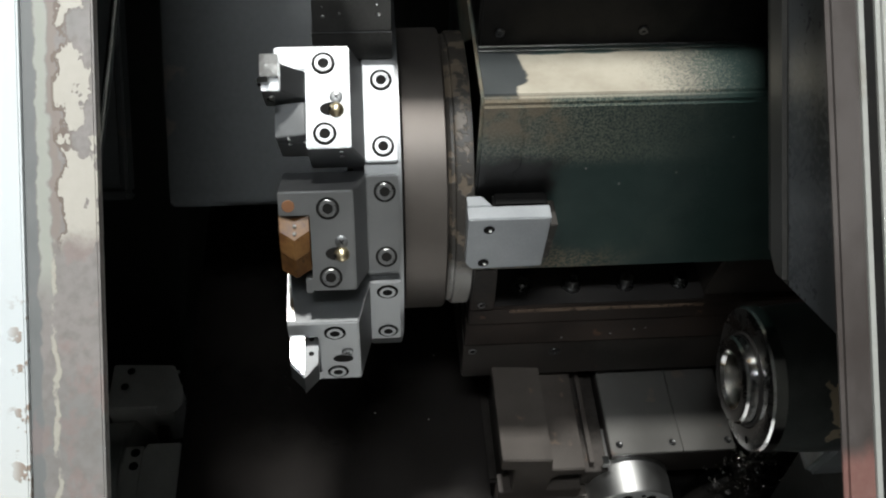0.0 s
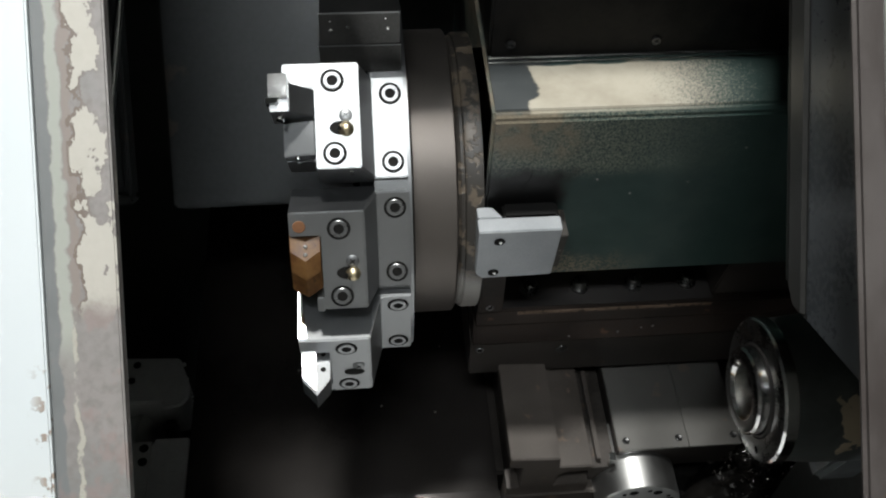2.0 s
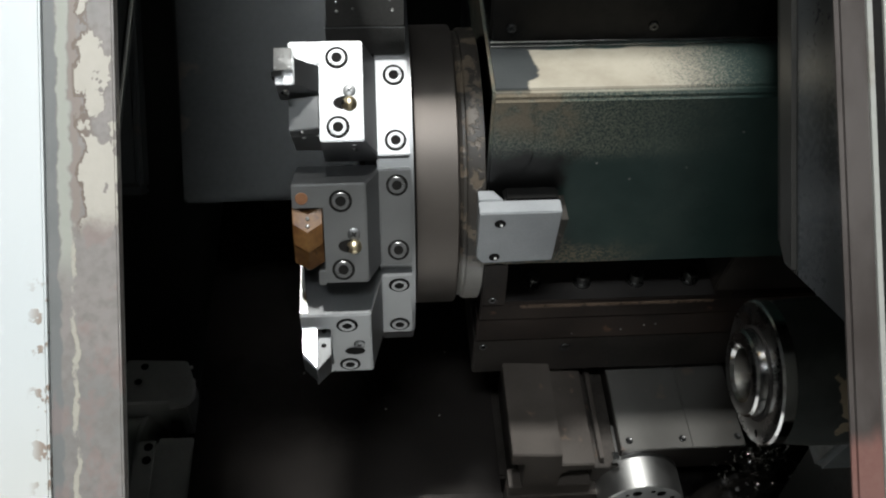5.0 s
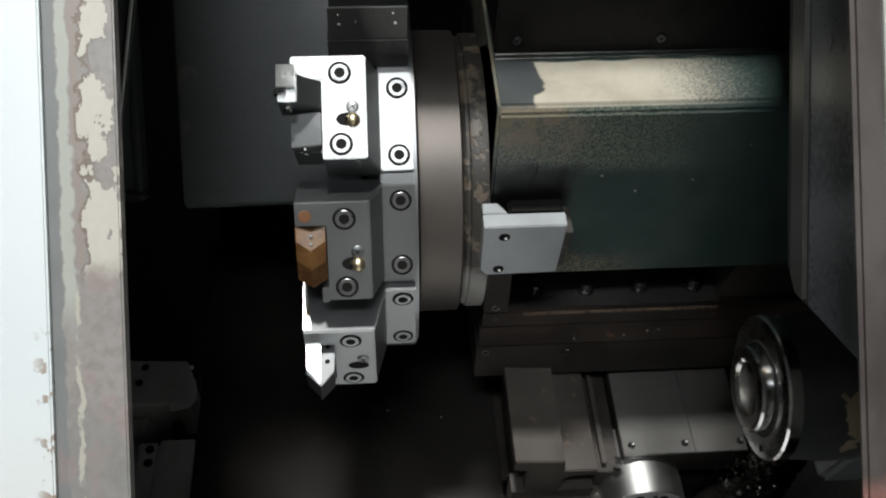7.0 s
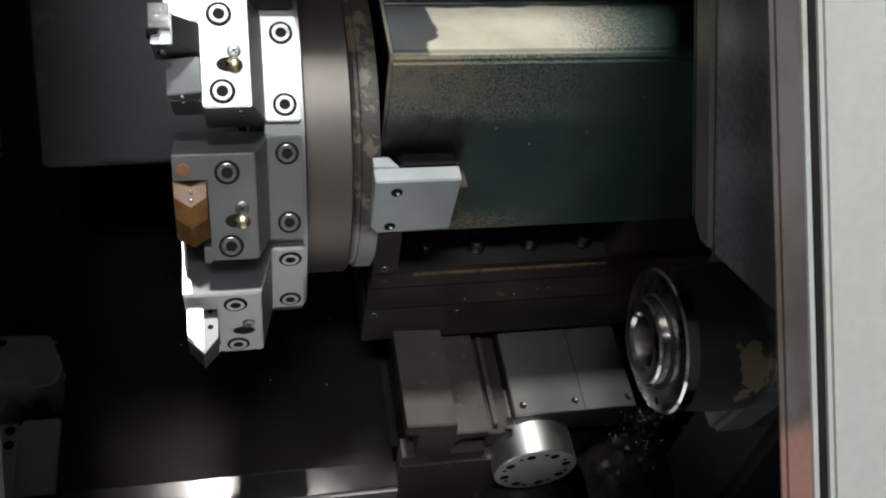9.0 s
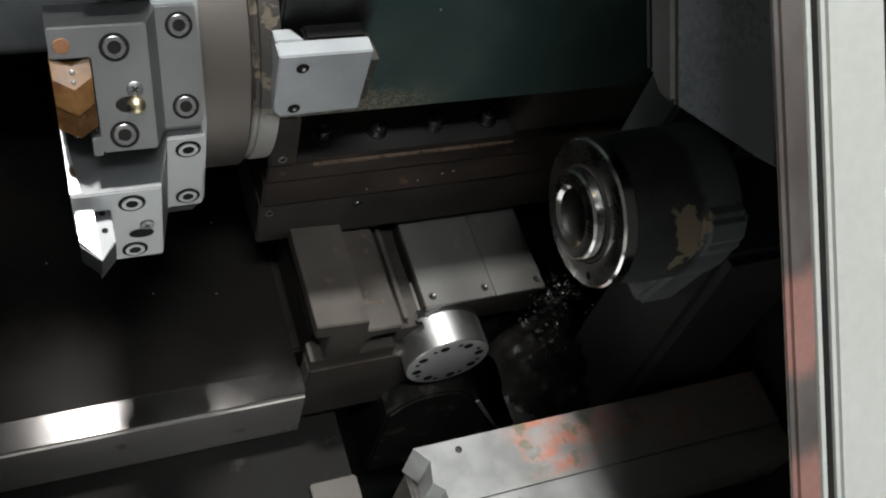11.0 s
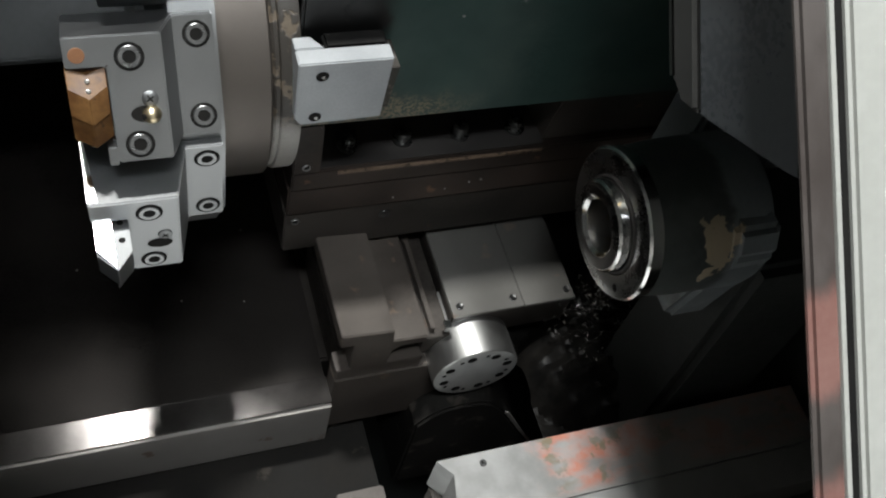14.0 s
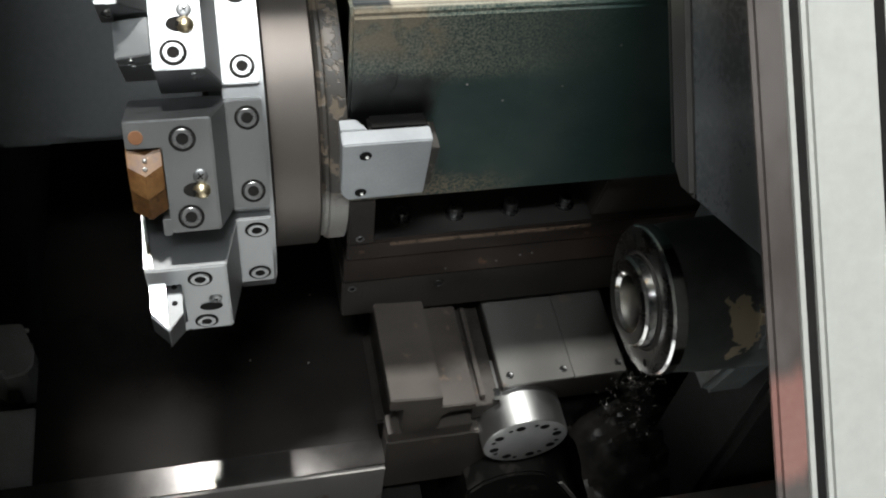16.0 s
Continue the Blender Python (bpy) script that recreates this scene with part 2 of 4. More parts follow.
def left_frame_paint():
    """Grey frame with a dark outer band, a pale rim, a bare brown line and large cream flakes higher up."""
    g = Graph("flaking_frame_paint")
    n1, n2 = g.noise(42, 6, (1, 1, 0.7), 0.62), g.noise(160, 4)
    n3, n4 = g.noise(11, 3), g.noise(75, 4)
    wob = g.math("MULTIPLY", g.math("SUBTRACT", n4, 0.5), 0.010)
    x = g.math("ADD", g.x, wob)
    base = g.mix(g.ramp(n3, 0.35, 0.65), (0.20, 0.197, 0.19), (0.245, 0.225, 0.215))
    base = g.mix(g.ramp(n2, 0.35, 0.8), base, (0.185, 0.17, 0.16))
    up = g.ramp(g.math("ADD", g.z, g.math("MULTIPLY", n4, 0.03)), 1.325, 1.35)
    # the outer band, then the pale rim that thins out lower down
    band = g.ramp(x, -0.2632, -0.2618, 1.0, 0.0)
    col = g.mix(band, base, g.mix(n1, (0.13, 0.137, 0.137), (0.19, 0.195, 0.195)))
    rim = g.math("MULTIPLY", g.ramp(x, -0.2625, -0.2612), g.ramp(x, -0.2560, -0.2540, 1.0, 0.0))
    rim = g.math("MULTIPLY", rim, g.ramp(g.math("ADD", g.z, g.math("MULTIPLY", n3, 0.1)), 1.34, 1.37))
    col = g.mix(g.math("MULTIPLY", rim, 0.85), col, g.mix(n2, (0.31, 0.33, 0.29), (0.37, 0.375, 0.335)))
    bare = g.math("MULTIPLY", g.ramp(x, -0.2550, -0.2535), g.ramp(x, -0.2500, -0.2480, 1.0, 0.0))
    col = g.mix(g.math("MULTIPLY", g.math("MULTIPLY", bare, up), 0.7), col, g.mix(n2, (0.19, 0.155, 0.135), (0.27, 0.225, 0.195)))
    # bare brown metal round the flakes, and the flakes themselves
    reach = g.math("SUBTRACT", n1, g.math("MULTIPLY", g.math("ABSOLUTE", g.math("ADD", g.x, 0.2425)), 11.0))
    halo = g.math("MULTIPLY", g.ramp(reach, 0.375, 0.39), g.math("MULTIPLY", up, g.ramp(g.x, -0.2535, -0.2520)))
    flake = g.math("MULTIPLY", g.ramp(reach, 0.425, 0.435), g.math("MULTIPLY", up, g.ramp(g.x, -0.2525, -0.2510)))
    col = g.mix(g.math("MULTIPLY", halo, g.ramp(g.x, -0.246, -0.238, 0.9, 0.15)), col, (0.15, 0.115, 0.095))
    col = g.mix(flake, col, g.mix(n2, (0.40, 0.375, 0.33), (0.46, 0.435, 0.39)))
    # a broken cream seam further down
    seam = g.math("MULTIPLY", g.ramp(x, -0.2560, -0.2552), g.ramp(x, -0.2535, -0.2525, 1.0, 0.0))
    seam = g.math("MULTIPLY", seam, g.math("MULTIPLY", g.ramp(n1, 0.44, 0.50), g.math("SUBTRACT", 1.0, up)))
    col = g.mix(seam, col, (0.38, 0.36, 0.31))
    pink = g.math("MULTIPLY", g.math("SUBTRACT", 1.0, up), g.ramp(n1, 0.52, 0.60))
    col = g.mix(g.math("MULTIPLY", pink, 0.3), col, (0.27, 0.17, 0.155))
    g.bump(g.math("ADD", flake, g.math("MULTIPLY", n2, 0.3)), 0.5, 0.0012)
    return g.done(col, g.ramp(n1, 0.3, 0.7, 0.4, 0.6))


def right_frame_paint():
    """Brown-grey frame with pink primer showing low down."""
    g = Graph("brown_frame_paint")
    n1, n2 = g.noise(22, 5, (1, 1, 0.5), 0.6), g.noise(200, 3)
    col = g.mix(g.ramp(n1, 0.35, 0.65), (0.048, 0.040, 0.037), (0.076, 0.066, 0.062))
    z = g.math("ADD", g.z, g.math("MULTIPLY", g.math("SUBTRACT", n1, 0.5), 0.05))
    pink = g.math("MULTIPLY", g.ramp(z, 1.112, 1.126), g.ramp(z, 1.165, 1.182, 1.0, 0.0))
    pink = g.math("ADD", pink, g.ramp(z, 1.055, 1.075, 1.0, 0.0))
    col = g.mix(g.math("MULTIPLY", g.math("MINIMUM", pink, 1.0), 0.75), col, g.mix(n2, (0.20, 0.085, 0.072), (0.26, 0.14, 0.12)))
    g.bump(g.math("ADD", n1, g.math("MULTIPLY", n2, 0.3)), 0.3, 0.001)
    return g.done(col, g.ramp(n1, 0.3, 0.7, 0.35, 0.55))


def slab_paint():
    """Machined way cover with smears of orange and pink primer, its far end darkened for shade."""
    g = Graph("primer_smeared_way")
    n1, n2, n3 = g.noise(24, 4), g.noise(34, 4, (0.6, 1.4, 1), 0.5), g.noise(260, 3)
    col = g.mix(g.ramp(n1, 0.3, 0.7), (0.21, 0.21, 0.205), (0.30, 0.30, 0.295))
    zone = g.math("MULTIPLY", g.ramp(g.math("ADD", g.x, g.math("MULTIPLY", g.math("SUBTRACT", n1, 0.5), 0.12)), 0.250, 0.278), g.ramp(g.y, -0.182, -0.165))
    zone = g.math("MULTIPLY", zone, g.ramp(n2, 0.36, 0.58))
    hue = g.mix(g.ramp(g.noise(40, 4), 0.38, 0.62), (0.46, 0.15, 0.09), (0.40, 0.26, 0.23))
    hue = g.mix(g.ramp(g.noise(38, 3), 0.58, 0.66), hue, (0.16, 0.12, 0.06))
    col = g.mix(g.math("MULTIPLY", zone, 0.85), col, hue)
    # door frame's shadow on the far end, mixed into the colour
    far = g.ramp(g.x, 0.33, 0.42)
    col = g.mix(g.math("MULTIPLY", far, 0.6), col, (0.20, 0.19, 0.18))
    g.bump(n3, 0.1, 0.0006)
    return g.done(col, g.ramp(n1, 0.3, 0.7, 0.4, 0.55), g.ramp(zone, 0.0, 1.0, 0.15, 0.0))


def tailstock_paint():
    """Dark green casting with one beige chip and a grey worn cheek."""
    g = Graph("dark_green_casting_paint")
    n1, n2 = g.noise(30, 5), g.noise(190, 3)
    col = g.mix(g.ramp(n1, 0.3, 0.7), (0.040, 0.046, 0.044), (0.068, 0.076, 0.073))
    dx = g.math("ADD", g.math("SUBTRACT", g.x, 0.3815), g.math("MULTIPLY", g.math("SUBTRACT", n1, 0.5), 0.05))
    dy = g.math("ADD", g.math("SUBTRACT", g.y, -0.066), g.math("MULTIPLY", g.math("SUBTRACT", g.noise(45, 3), 0.5), 0.05))
    d = g.math("SQRT", g.math("ADD", g.math("MULTIPLY", dx, dx), g.math("MULTIPLY", dy, g.math("MULTIPLY", dy, 2.5))))
    chip = g.math("MULTIPLY", g.ramp(d, 0.017, 0.020, 1.0, 0.0), g.ramp(g.z, -0.02, -0.01))
    cheek = g.ramp(g.math("ADD", g.x, g.math("MULTIPLY", g.math("SUBTRACT", n1, 0.5), 0.03)), 0.388, 0.40)
    col = g.mix(g.math("MULTIPLY", cheek, 0.8), col, g.mix(n2, (0.15, 0.17, 0.185), (0.22, 0.24, 0.25)))
    col = g.mix(chip, col, (0.34, 0.28, 0.2))
    g.bump(g.math("ADD", chip, n2), 0.25, 0.001)
    return g.done(col, g.ramp(n1, 0.3, 0.7, 0.36, 0.5))


def door_paint():
    """White enamel with dents and chips along the free edge."""
    g = Graph("chipped_white_enamel")
    n1, n2 = g.noise(85, 3), g.noise(5, 3)
    col = g.mix(n2, (0.58, 0.62, 0.635), (0.64, 0.675, 0.69))
    chip = g.math("MULTIPLY", g.math("MULTIPLY", g.ramp(g.x, -0.283, -0.272), g.ramp(g.z, 1.31, 1.26)), g.ramp(n1, 0.56, 0.60))
    low = g.math("MULTIPLY", g.ramp(g.z, 1.28, 1.12), g.ramp(g.x, -0.36, -0.28))
    col = g.mix(g.math("MULTIPLY", low, 0.25), col, (0.60, 0.52, 0.40))
    col = g.mix(chip, col, (0.30, 0.24, 0.20))
    g.bump(chip, 0.4, 0.001)
    return g.done(col, g.ramp(n2, 0.3, 0.7, 0.3, 0.42))


DOOR1 = door_paint()
HOUSING, NECK, LFRAME, RFRAME, SLAB, TAIL = housing_paint(), neck_paint(), left_frame_paint(), right_frame_paint(), slab_paint(), tailstock_paint()

# ---- mesh helpers ----
LATHE = pose(0, 1.08, 1.142, 45)   # x along the spindle, y up the slant, z square off the slanted bed
CW, CV = 0.3237, -0.0115           # turret axis on the slant
TW, TV = -0.0050, -0.0035           # tailstock axis on the slant


def finish(bm, bevel=0.0, seg=2):
    if bevel:
        es = [e for e in bm.edges if e.is_manifold and e.calc_face_angle(0) > 0.6]
        bmesh.ops.bevel(bm, geom=es, offset=bevel, segments=seg, affect="EDGES", clamp_overlap=True)
    return bm


def box(x0, x1, y0, y1, z0, z1, bevel=0.0015, seg=2):
    bm = bmesh.new()
    bmesh.ops.create_cube(bm, size=1.0)
    for v in bm.verts:
        v.co = ((x0 + x1) / 2 + v.co.x * (x1 - x0), (y0 + y1) / 2 + v.co.y * (y1 - y0), (z0 + z1) / 2 + v.co.z * (z1 - z0))
    return finish(bm, bevel, seg)


def prism(poly, lo, hi, axis="y", bevel=0.0012):
    """A flat outline pulled from lo to hi. axis x: outline in (y, z); y: in (x, z); z: in (x, y)."""
    bm = bmesh.new()
    put = {"x": lambda a, b, c: (c, a, b), "y": lambda a, b, c: (a, c, b), "z": lambda a, b, c: (a, b, c)}[axis]
    lows = [bm.verts.new(put(a, b, lo)) for a, b in poly]
    highs = [bm.verts.new(put(a, b, hi)) for a, b in poly]
    n = len(poly)
    bm.faces.new(lows)
    bm.faces.new(highs[::-1])
    for i in range(n):
        bm.faces.new((lows[i], highs[i], highs[(i + 1) % n], lows[(i + 1) % n]))
    bmesh.ops.recalc_face_normals(bm, faces=bm.faces)
    return finish(bm, bevel)


def turn(profile, seg=64, m=None, close=True):
    """A turned body: profile of (along, radius) about the x axis, then moved by m."""
    bm = bmesh.new()
    rings = []
    for a, r in profile:
        if r < 1e-6:
            rings.append([bm.verts.new((a, 0, 0))])
        else:
            rings.append([bm.verts.new((a, r * math.cos(2 * math.pi * k / seg), r * math.sin(2 * math.pi * k / seg))) for k in range(seg)])
    for p, q in zip(rings, rings[1:]):
        for k in range(seg):
            j = (k + 1) % seg
            if len(p) == 1 and len(q) > 1:
                bm.faces.new((p[0], q[j], q[k]))
            elif len(q) == 1 and len(p) > 1:
                bm.faces.new((p[k], p[j], q[0]))
            elif len(p) > 1:
                bm.faces.new((p[k], p[j], q[j], q[k]))
    bmesh.ops.recalc_face_normals(bm, faces=bm.faces)
    if m is not None:
        bm.transform(m)
    return bm


def part(name, bm, material, parent, label="", smooth=True):
    me = bpy.data.meshes.new(name)
    bm.to_mesh(me)
    bm.free()
    me.materials.append(material)
    if smooth:
        me.shade_smooth()
        me.set_sharp_from_angle(angle=radians(32))
    ob = new(name, me)
    if parent is not None:
        ob.parent = parent
    if label:
        ob["label"] = label
    return ob


def thing(name, label, category, m=LATHE, group="", kind=""):
    ob = new(name)
    ob.empty_display_size = 0.05
    ob.matrix_world = m
    return tagged(ob, label, category, group, kind)


def single(name, bm, material, label, category, m=LATHE, group="", kind=""):
    ob = part(name, bm, material, None)
    ob.matrix_world = m
    return tagged(ob, label, category, group, kind)


def along(px, py, pz, dx, dy, dz):
    """Puts a turned body's x axis on the way (dx, dy, dz) from the place (px, py, pz)."""
    return Matrix.Translation((px, py, pz)) @ Vector((dx, dy, dz)).to_track_quat("X", "Z").to_matrix().to_4x4()


def cap_screw(parent, m, r=0.0088, sunk=True):
    """A socket cap screw in its counterbore, its axis out of the face along m's x."""
    if sunk:
        part("counterbore", turn([(0.0003, r * 1.28), (0.0005, r * 1.2), (0.0003, r * 1.0)], 32, m), HOLE, parent)
    head = part("cap_screw", turn([(0.0, r), (0.0008, r), (0.0014, r * 0.93), (0.0014, r * 0.60), (0.0004, r * 0.57), (0.0004, 0)], 32, m), HEADSTEEL, parent)
    part("socket", turn([(0.0008, r * 0.585), (0.0008, 0)], 24, m), HOLE, head)
    return head


# ---- turret ----
turret = thing("tool_turret", "twelve-sided steel tool turret drum with mounting flats", "tool turret")
drum = [(-0.0345, 0.10), (-0.0345, 0.168), (-0.0325, 0.171), (0.0125, 0.171), (0.0145, 0.169), (0.0145, 0.10)]
AXIS = Matrix.Translation((0, CW, CV))
part("drum", turn(drum, 128, AXIS), TURNED, turret, "dull turned steel drum rim")
flats = [(0.2085 / math.cos(radians(15)) * math.cos(radians(30 * k + 15)), 0.2085 / math.cos(radians(15)) * math.sin(radians(30 * k + 15))) for k in range(12)]
part("mounting_disc", prism([(CW + a, CV + b) for a, b in flats], -0.074, -0.0365, "x", 0.001), STEEL, turret, "polygonal steel mounting disc")
part("neck", turn([(0.0145, 0.1), (0.0145, 0.160), (0.019, 0.163), (0.0225, 0.163), (0.0235, 0.166), (0.026, 0.167), (0.0425, 0.167), (0.0425, 0.1)], 96, AXIS), NECK, turret, "chipped beige painted neck")
part("hub_cap", turn([(-0.074, 0.12), (-0.088, 0.118), (-0.090, 0.0)], 64, AXIS), STEEL, turret)


def station(phi):
    """The frame of a turret station: x along the spindle, y along the flat, z outward."""
    return LATHE @ pose(0, CW, CV, 90 - phi)


holder = thing("tool_holder", "ground steel tool holder block bolted to the turret", "tool holder", station(60), "tool holders on the turret")
seat_out = [(-0.157, 0.1975), (-0.157, 0.246), (-0.1275, 0.246), (-0.1275, 0.1975)]


def holder_block():
    """The block with its stepped right flank, and the head that reaches over the tool seat."""
    flank = [(-0.1275, 0.1975), (-0.1275, 0.269), (-0.0855, 0.269), (-0.0725, 0.2185), (-0.0405, 0.2185), (-0.0405, 0.2095), (-0.074, 0.2095), (-0.074, 0.1975)]
    bm = bmesh.new()
    low, mid, top = [[bm.verts.new((x, y, z)) for x, z in flank] for y in (-0.0505, 0.0275, 0.0518)]
    head = [[bm.verts.new((-0.157, y, z)) for z in (0.1975, 0.269)] for y in (0.0275, 0.0518)]
    n = len(flank)
    bm.faces.new(low)
    bm.faces.new([head[1][1], head[1][0]] + [top[0]] + top[:0:-1])
    for a, b, first in ((low, mid, 0), (mid, top, 1)):
        for k in range(first, n):
            m = (k + 1) % n
            bm.faces.new((a[k], b[k], b[m], a[m]))
    bm.faces.new((mid[0], mid[1], head[0][1], head[0][0]))
    bm.faces.new((head[0][0], head[0][1], head[1][1], head[1][0]))
    bm.faces.new((head[0][1], mid[1], top[1], head[1][1]))
    bm.faces.new((head[0][0], head[1][0], top[0], mid[0]))
    bmesh.ops.recalc_face_normals(bm, faces=bm.faces)
    return finish(bm, 0.0012)


part("block", holder_block(), STEEL, holder)
part("tool_seat", prism(seat_out, -0.0375, 0.0275, "y", 0.001), STEEL, holder, "machined seat under the tool shank")
part("seat_foot", prism([(-0.1345, 0.1975), (-0.1345, 0.2675), (-0.1275, 0.2675), (-0.1275, 0.1975)], -0.053, -0.0375, "y", 0.0008), STEEL, holder)
for sx, sy, sz in ((-0.110, 0.0343, 0.269), (-0.110, -0.0363, 0.269), (-0.0545, 0.0350, 0.2185), (-0.0545, -0.0350, 0.2185)):
    cap_screw(holder, along(sx, sy, sz, 0, 0, 1))
nut = part("retaining_screw", turn([(0.0, 0.0062), (0.0008, 0.0062), (0.0016, 0.005), (0.0018, 0)], 24, along(-0.0985, 0.0003, 0.269, 0, 0, 1)), STEEL, holder, "small cross-head retaining screw")
for a in (35, 125):
    bm = box(-0.0032, 0.0032, -0.0006, 0.0006, 0, 0.0004, 0)
    bm.transform(Matrix.Translation((-0.0985, 0.0003, 0.2706)) @ pose(0, 0, 0, 0, 0, a))
    part("cross_slot", bm, HOLE, nut)
pocket = turn([(0.0004, 0.0074), (0.0004, 0)], 28, along(0, 0, 0, 0, 0, 1))
pocket.transform(Matrix.Translation((-0.1035, -0.0118, 0.269)) @ Matrix.Diagonal((1.45, 0.9, 1, 1)))
part("nozzle_pocket", pocket, HOLE, holder)
noz = bmesh.new()
bmesh.ops.create_uvsphere(noz, u_segments=24, v_segments=16, radius=0.0074)
noz.transform(Matrix.Translation((-0.0985, -0.0128, 0.2685)))
ball = part("coolant_nozzle", noz, BRASS, holder, "brass coolant nozzle ball")
part("nozzle_bore", turn([(0.0, 0.0022), (0.0009, 0.0022), (0.0009, 0)], 16, along(-0.1042, -0.0128, 0.2728, -0.8, 0, 0.6)), HOLE, ball)
for gx, gz in ((-0.145, 0.258), (-0.145, 0.243), (-0.130, 0.248), (-0.095, 0.258), (-0.095, 0.243)):
    part("set_screw", turn([(-0.001, 0.0028), (0.0012, 0.0028), (0.0016, 0.002), (0.0016, 0)], 12, along(gx, -0.0505 if gx > -0.128 else -0.0372, gz, 0, -1, 0)), STEEL_B, holder)
for phi, say in ((30, "ground steel tool holder block with an amber-coated tool"), (0, "ground steel tool holder block facing the spindle axis")):
    twin = tagged(copy_thing(holder, station(phi)), say)
    if phi == 0:
        for o in [c for c in twin.children_recursive if c.name.startswith(("nozzle_bore", "coolant_nozzle"))]:
            bpy.data.objects.remove(o)

for o in [c for c in holder.children if c.name.startswith("seat_foot")]:
    bpy.data.objects.remove(o)

# a low blanking plate on the station at the turret top
blank = thing("blanking_plate", "dark steel blanking plate on an empty turret station", "blanking plate", station(90))
part("plate_body", prism([(-0.0505, 0.2462), (-0.0505, 0.286), (-0.046, 0.283), (-0.010, 0.2462)], -0.1205, -0.0425, "x", 0.0012), BLANKSTEEL, blank)
part("plate_foot", prism([(-0.0485, 0.2090), (-0.0505, 0.2450), (0.0505, 0.2450), (0.0485, 0.2090)], -0.1225, -0.0415, "x", 0.0012), BLANKSTEEL, blank)
part("bright_edge", box(-0.1207, -0.0423, -0.0512, -0.0498, 0.2848, 0.2866, 0.0003), STEEL, blank, "bright steel strip along the upper edge")
part("bright_seam", box(-0.1227, -0.0413, -0.0512, -0.0498, 0.2452, 0.2461, 0.0), STEEL, blank, "bright seam line")
for gx, gz, r in ((-0.110, 0.277, 0.0012), (-0.110, 0.2655, 0.0024), (-0.0935, 0.269, 0.0018), (-0.0565, 0.279, 0.0012), (-0.0545, 0.267, 0.0026)):
    part("set_screw", turn([(-0.001, r), (0.0012, r), (0.0016, r * 0.7), (0.0016, 0)], 12, along(gx, -0.0505, gz, 0, -1, 0)), STEEL_B, blank)

# the turning tool: a square shank with a relieved flank, an insert and its clamp screw
tool = thing("turning_tool", "steel turning tool shank with a small carbide insert", "cutting tool", station(60))
part("shank", prism([(-0.1675, 0.2462), (-0.1672, 0.290), (-0.150, 0.290), (-0.1285, 0.267), (-0.1285, 0.2462)], 0.0, 0.0272, "y", 0.0008), STEEL, tool)
part("head", prism([(-0.168, 0.270), (-0.168, 0.296), (-0.151, 0.296), (-0.149, 0.270)], 0.012, 0.0345, "y", 0.0008), STEEL_B, tool)
part("clamp_wedge", prism([(-0.158, 0.2462), (-0.158, 0.258), (-0.1285, 0.266), (-0.1285, 0.2462)], -0.036, -0.003, "y", 0.001), STEEL, tool)
part("insert", prism([(-0.1705, 0.283), (-0.1705, 0.294), (-0.160, 0.297), (-0.158, 0.284)], 0.0065, 0.0118, "y", 0.0005), STEEL_B, tool, "bright carbide insert")
part("clamp_screw", turn([(-0.006, 0.0022), (0.004, 0.0022), (0.004, 0.0038), (0.006, 0.0038), (0.007, 0)], 16, along(-0.157, -0.002, 0.283, -0.3, -0.9, 0.3)), STEEL_B, tool)

# the amber tool: a ridged clamp block with two chevron steps
amber = thing("grooving_tool", "amber-coated ridged grooving tool wet with oil", "cutting tool", station(30))
bm = bmesh.new()
rows = [(0.0275, 0.250, 0.250), (0.0272, 0.266, 0.266), (0.012, 0.2695, 0.281), (-0.009, 0.2685, 0.279), (-0.010, 0.266, 0.2755), (-0.030, 0.262, 0.270), (-0.031, 0.2475, 0.2475)]
grid = [[bm.verts.new((-0.1575, s, a)), bm.verts.new((-0.1425, s - (0.006 if 0 < i < 6 else 0), b)), bm.verts.new((-0.1285, s, a))] for i, (s, a, b) in enumerate(rows)]
for p, q in zip(grid, grid[1:]):
    for i in (0, 1):
        bm.faces.new((p[i], p[i + 1], q[i + 1], q[i]))
for i in (0, 2):
    bm.faces.new([g[i] for g in (grid if i == 0 else grid[::-1])])
bm.faces.new([grid[-1][0], grid[-1][1], grid[-1][2], grid[0][2], grid[0][1], grid[0][0]])
bmesh.ops.recalc_face_normals(bm, faces=bm.faces)
part("clamp_block", finish(bm, 0.0006), AMBER, amber)
for s in (0.016, 0.022):
    part("oil_bead", turn([(0, 0.002), (0.0012, 0.0014), (0.0016, 0)], 12, along(-0.1425, s - 0.004, 0.2765 - (s - 0.016) * 0.9, 0, 0.3, 1)), WATER, amber)
single("rust_stain_boss", turn([(0.0, 0.0062), (0.0006, 0.0058), (0.0008, 0)], 20, along(-0.1475, 0.0375, 0.269, 0, 0, 1)), RUST, "rust-coloured plug in the holder face", "plug", station(30))

# the pointed tool in the station that faces the spindle axis
vtool = thing("profiling_tool", "bright ground steel profiling tool with a pointed end", "cutting tool", station(0))
point = [(-0.1556, 0.2465), (-0.1556, 0.296), (-0.1405, 0.3135), (-0.1275, 0.296), (-0.1275, 0.2465)]
part("shank", prism(point, -0.004, 0.0205, "y", 0.0007), STEEL, vtool)
# rake face angled so the high lamp glints towards the camera
rake = bmesh.new()
near, far = [], []
for x, z in ((-0.1552, 0.2665), (-0.1412, 0.2665), (-0.1412, 0.311), (-0.1552, 0.2945)):
    near.append(rake.verts.new((x, 0.0330 - 0.23 * (z - 0.2665), z)))
    far.append(rake.verts.new((x, 0.0207, z)))
rake.faces.new(near)
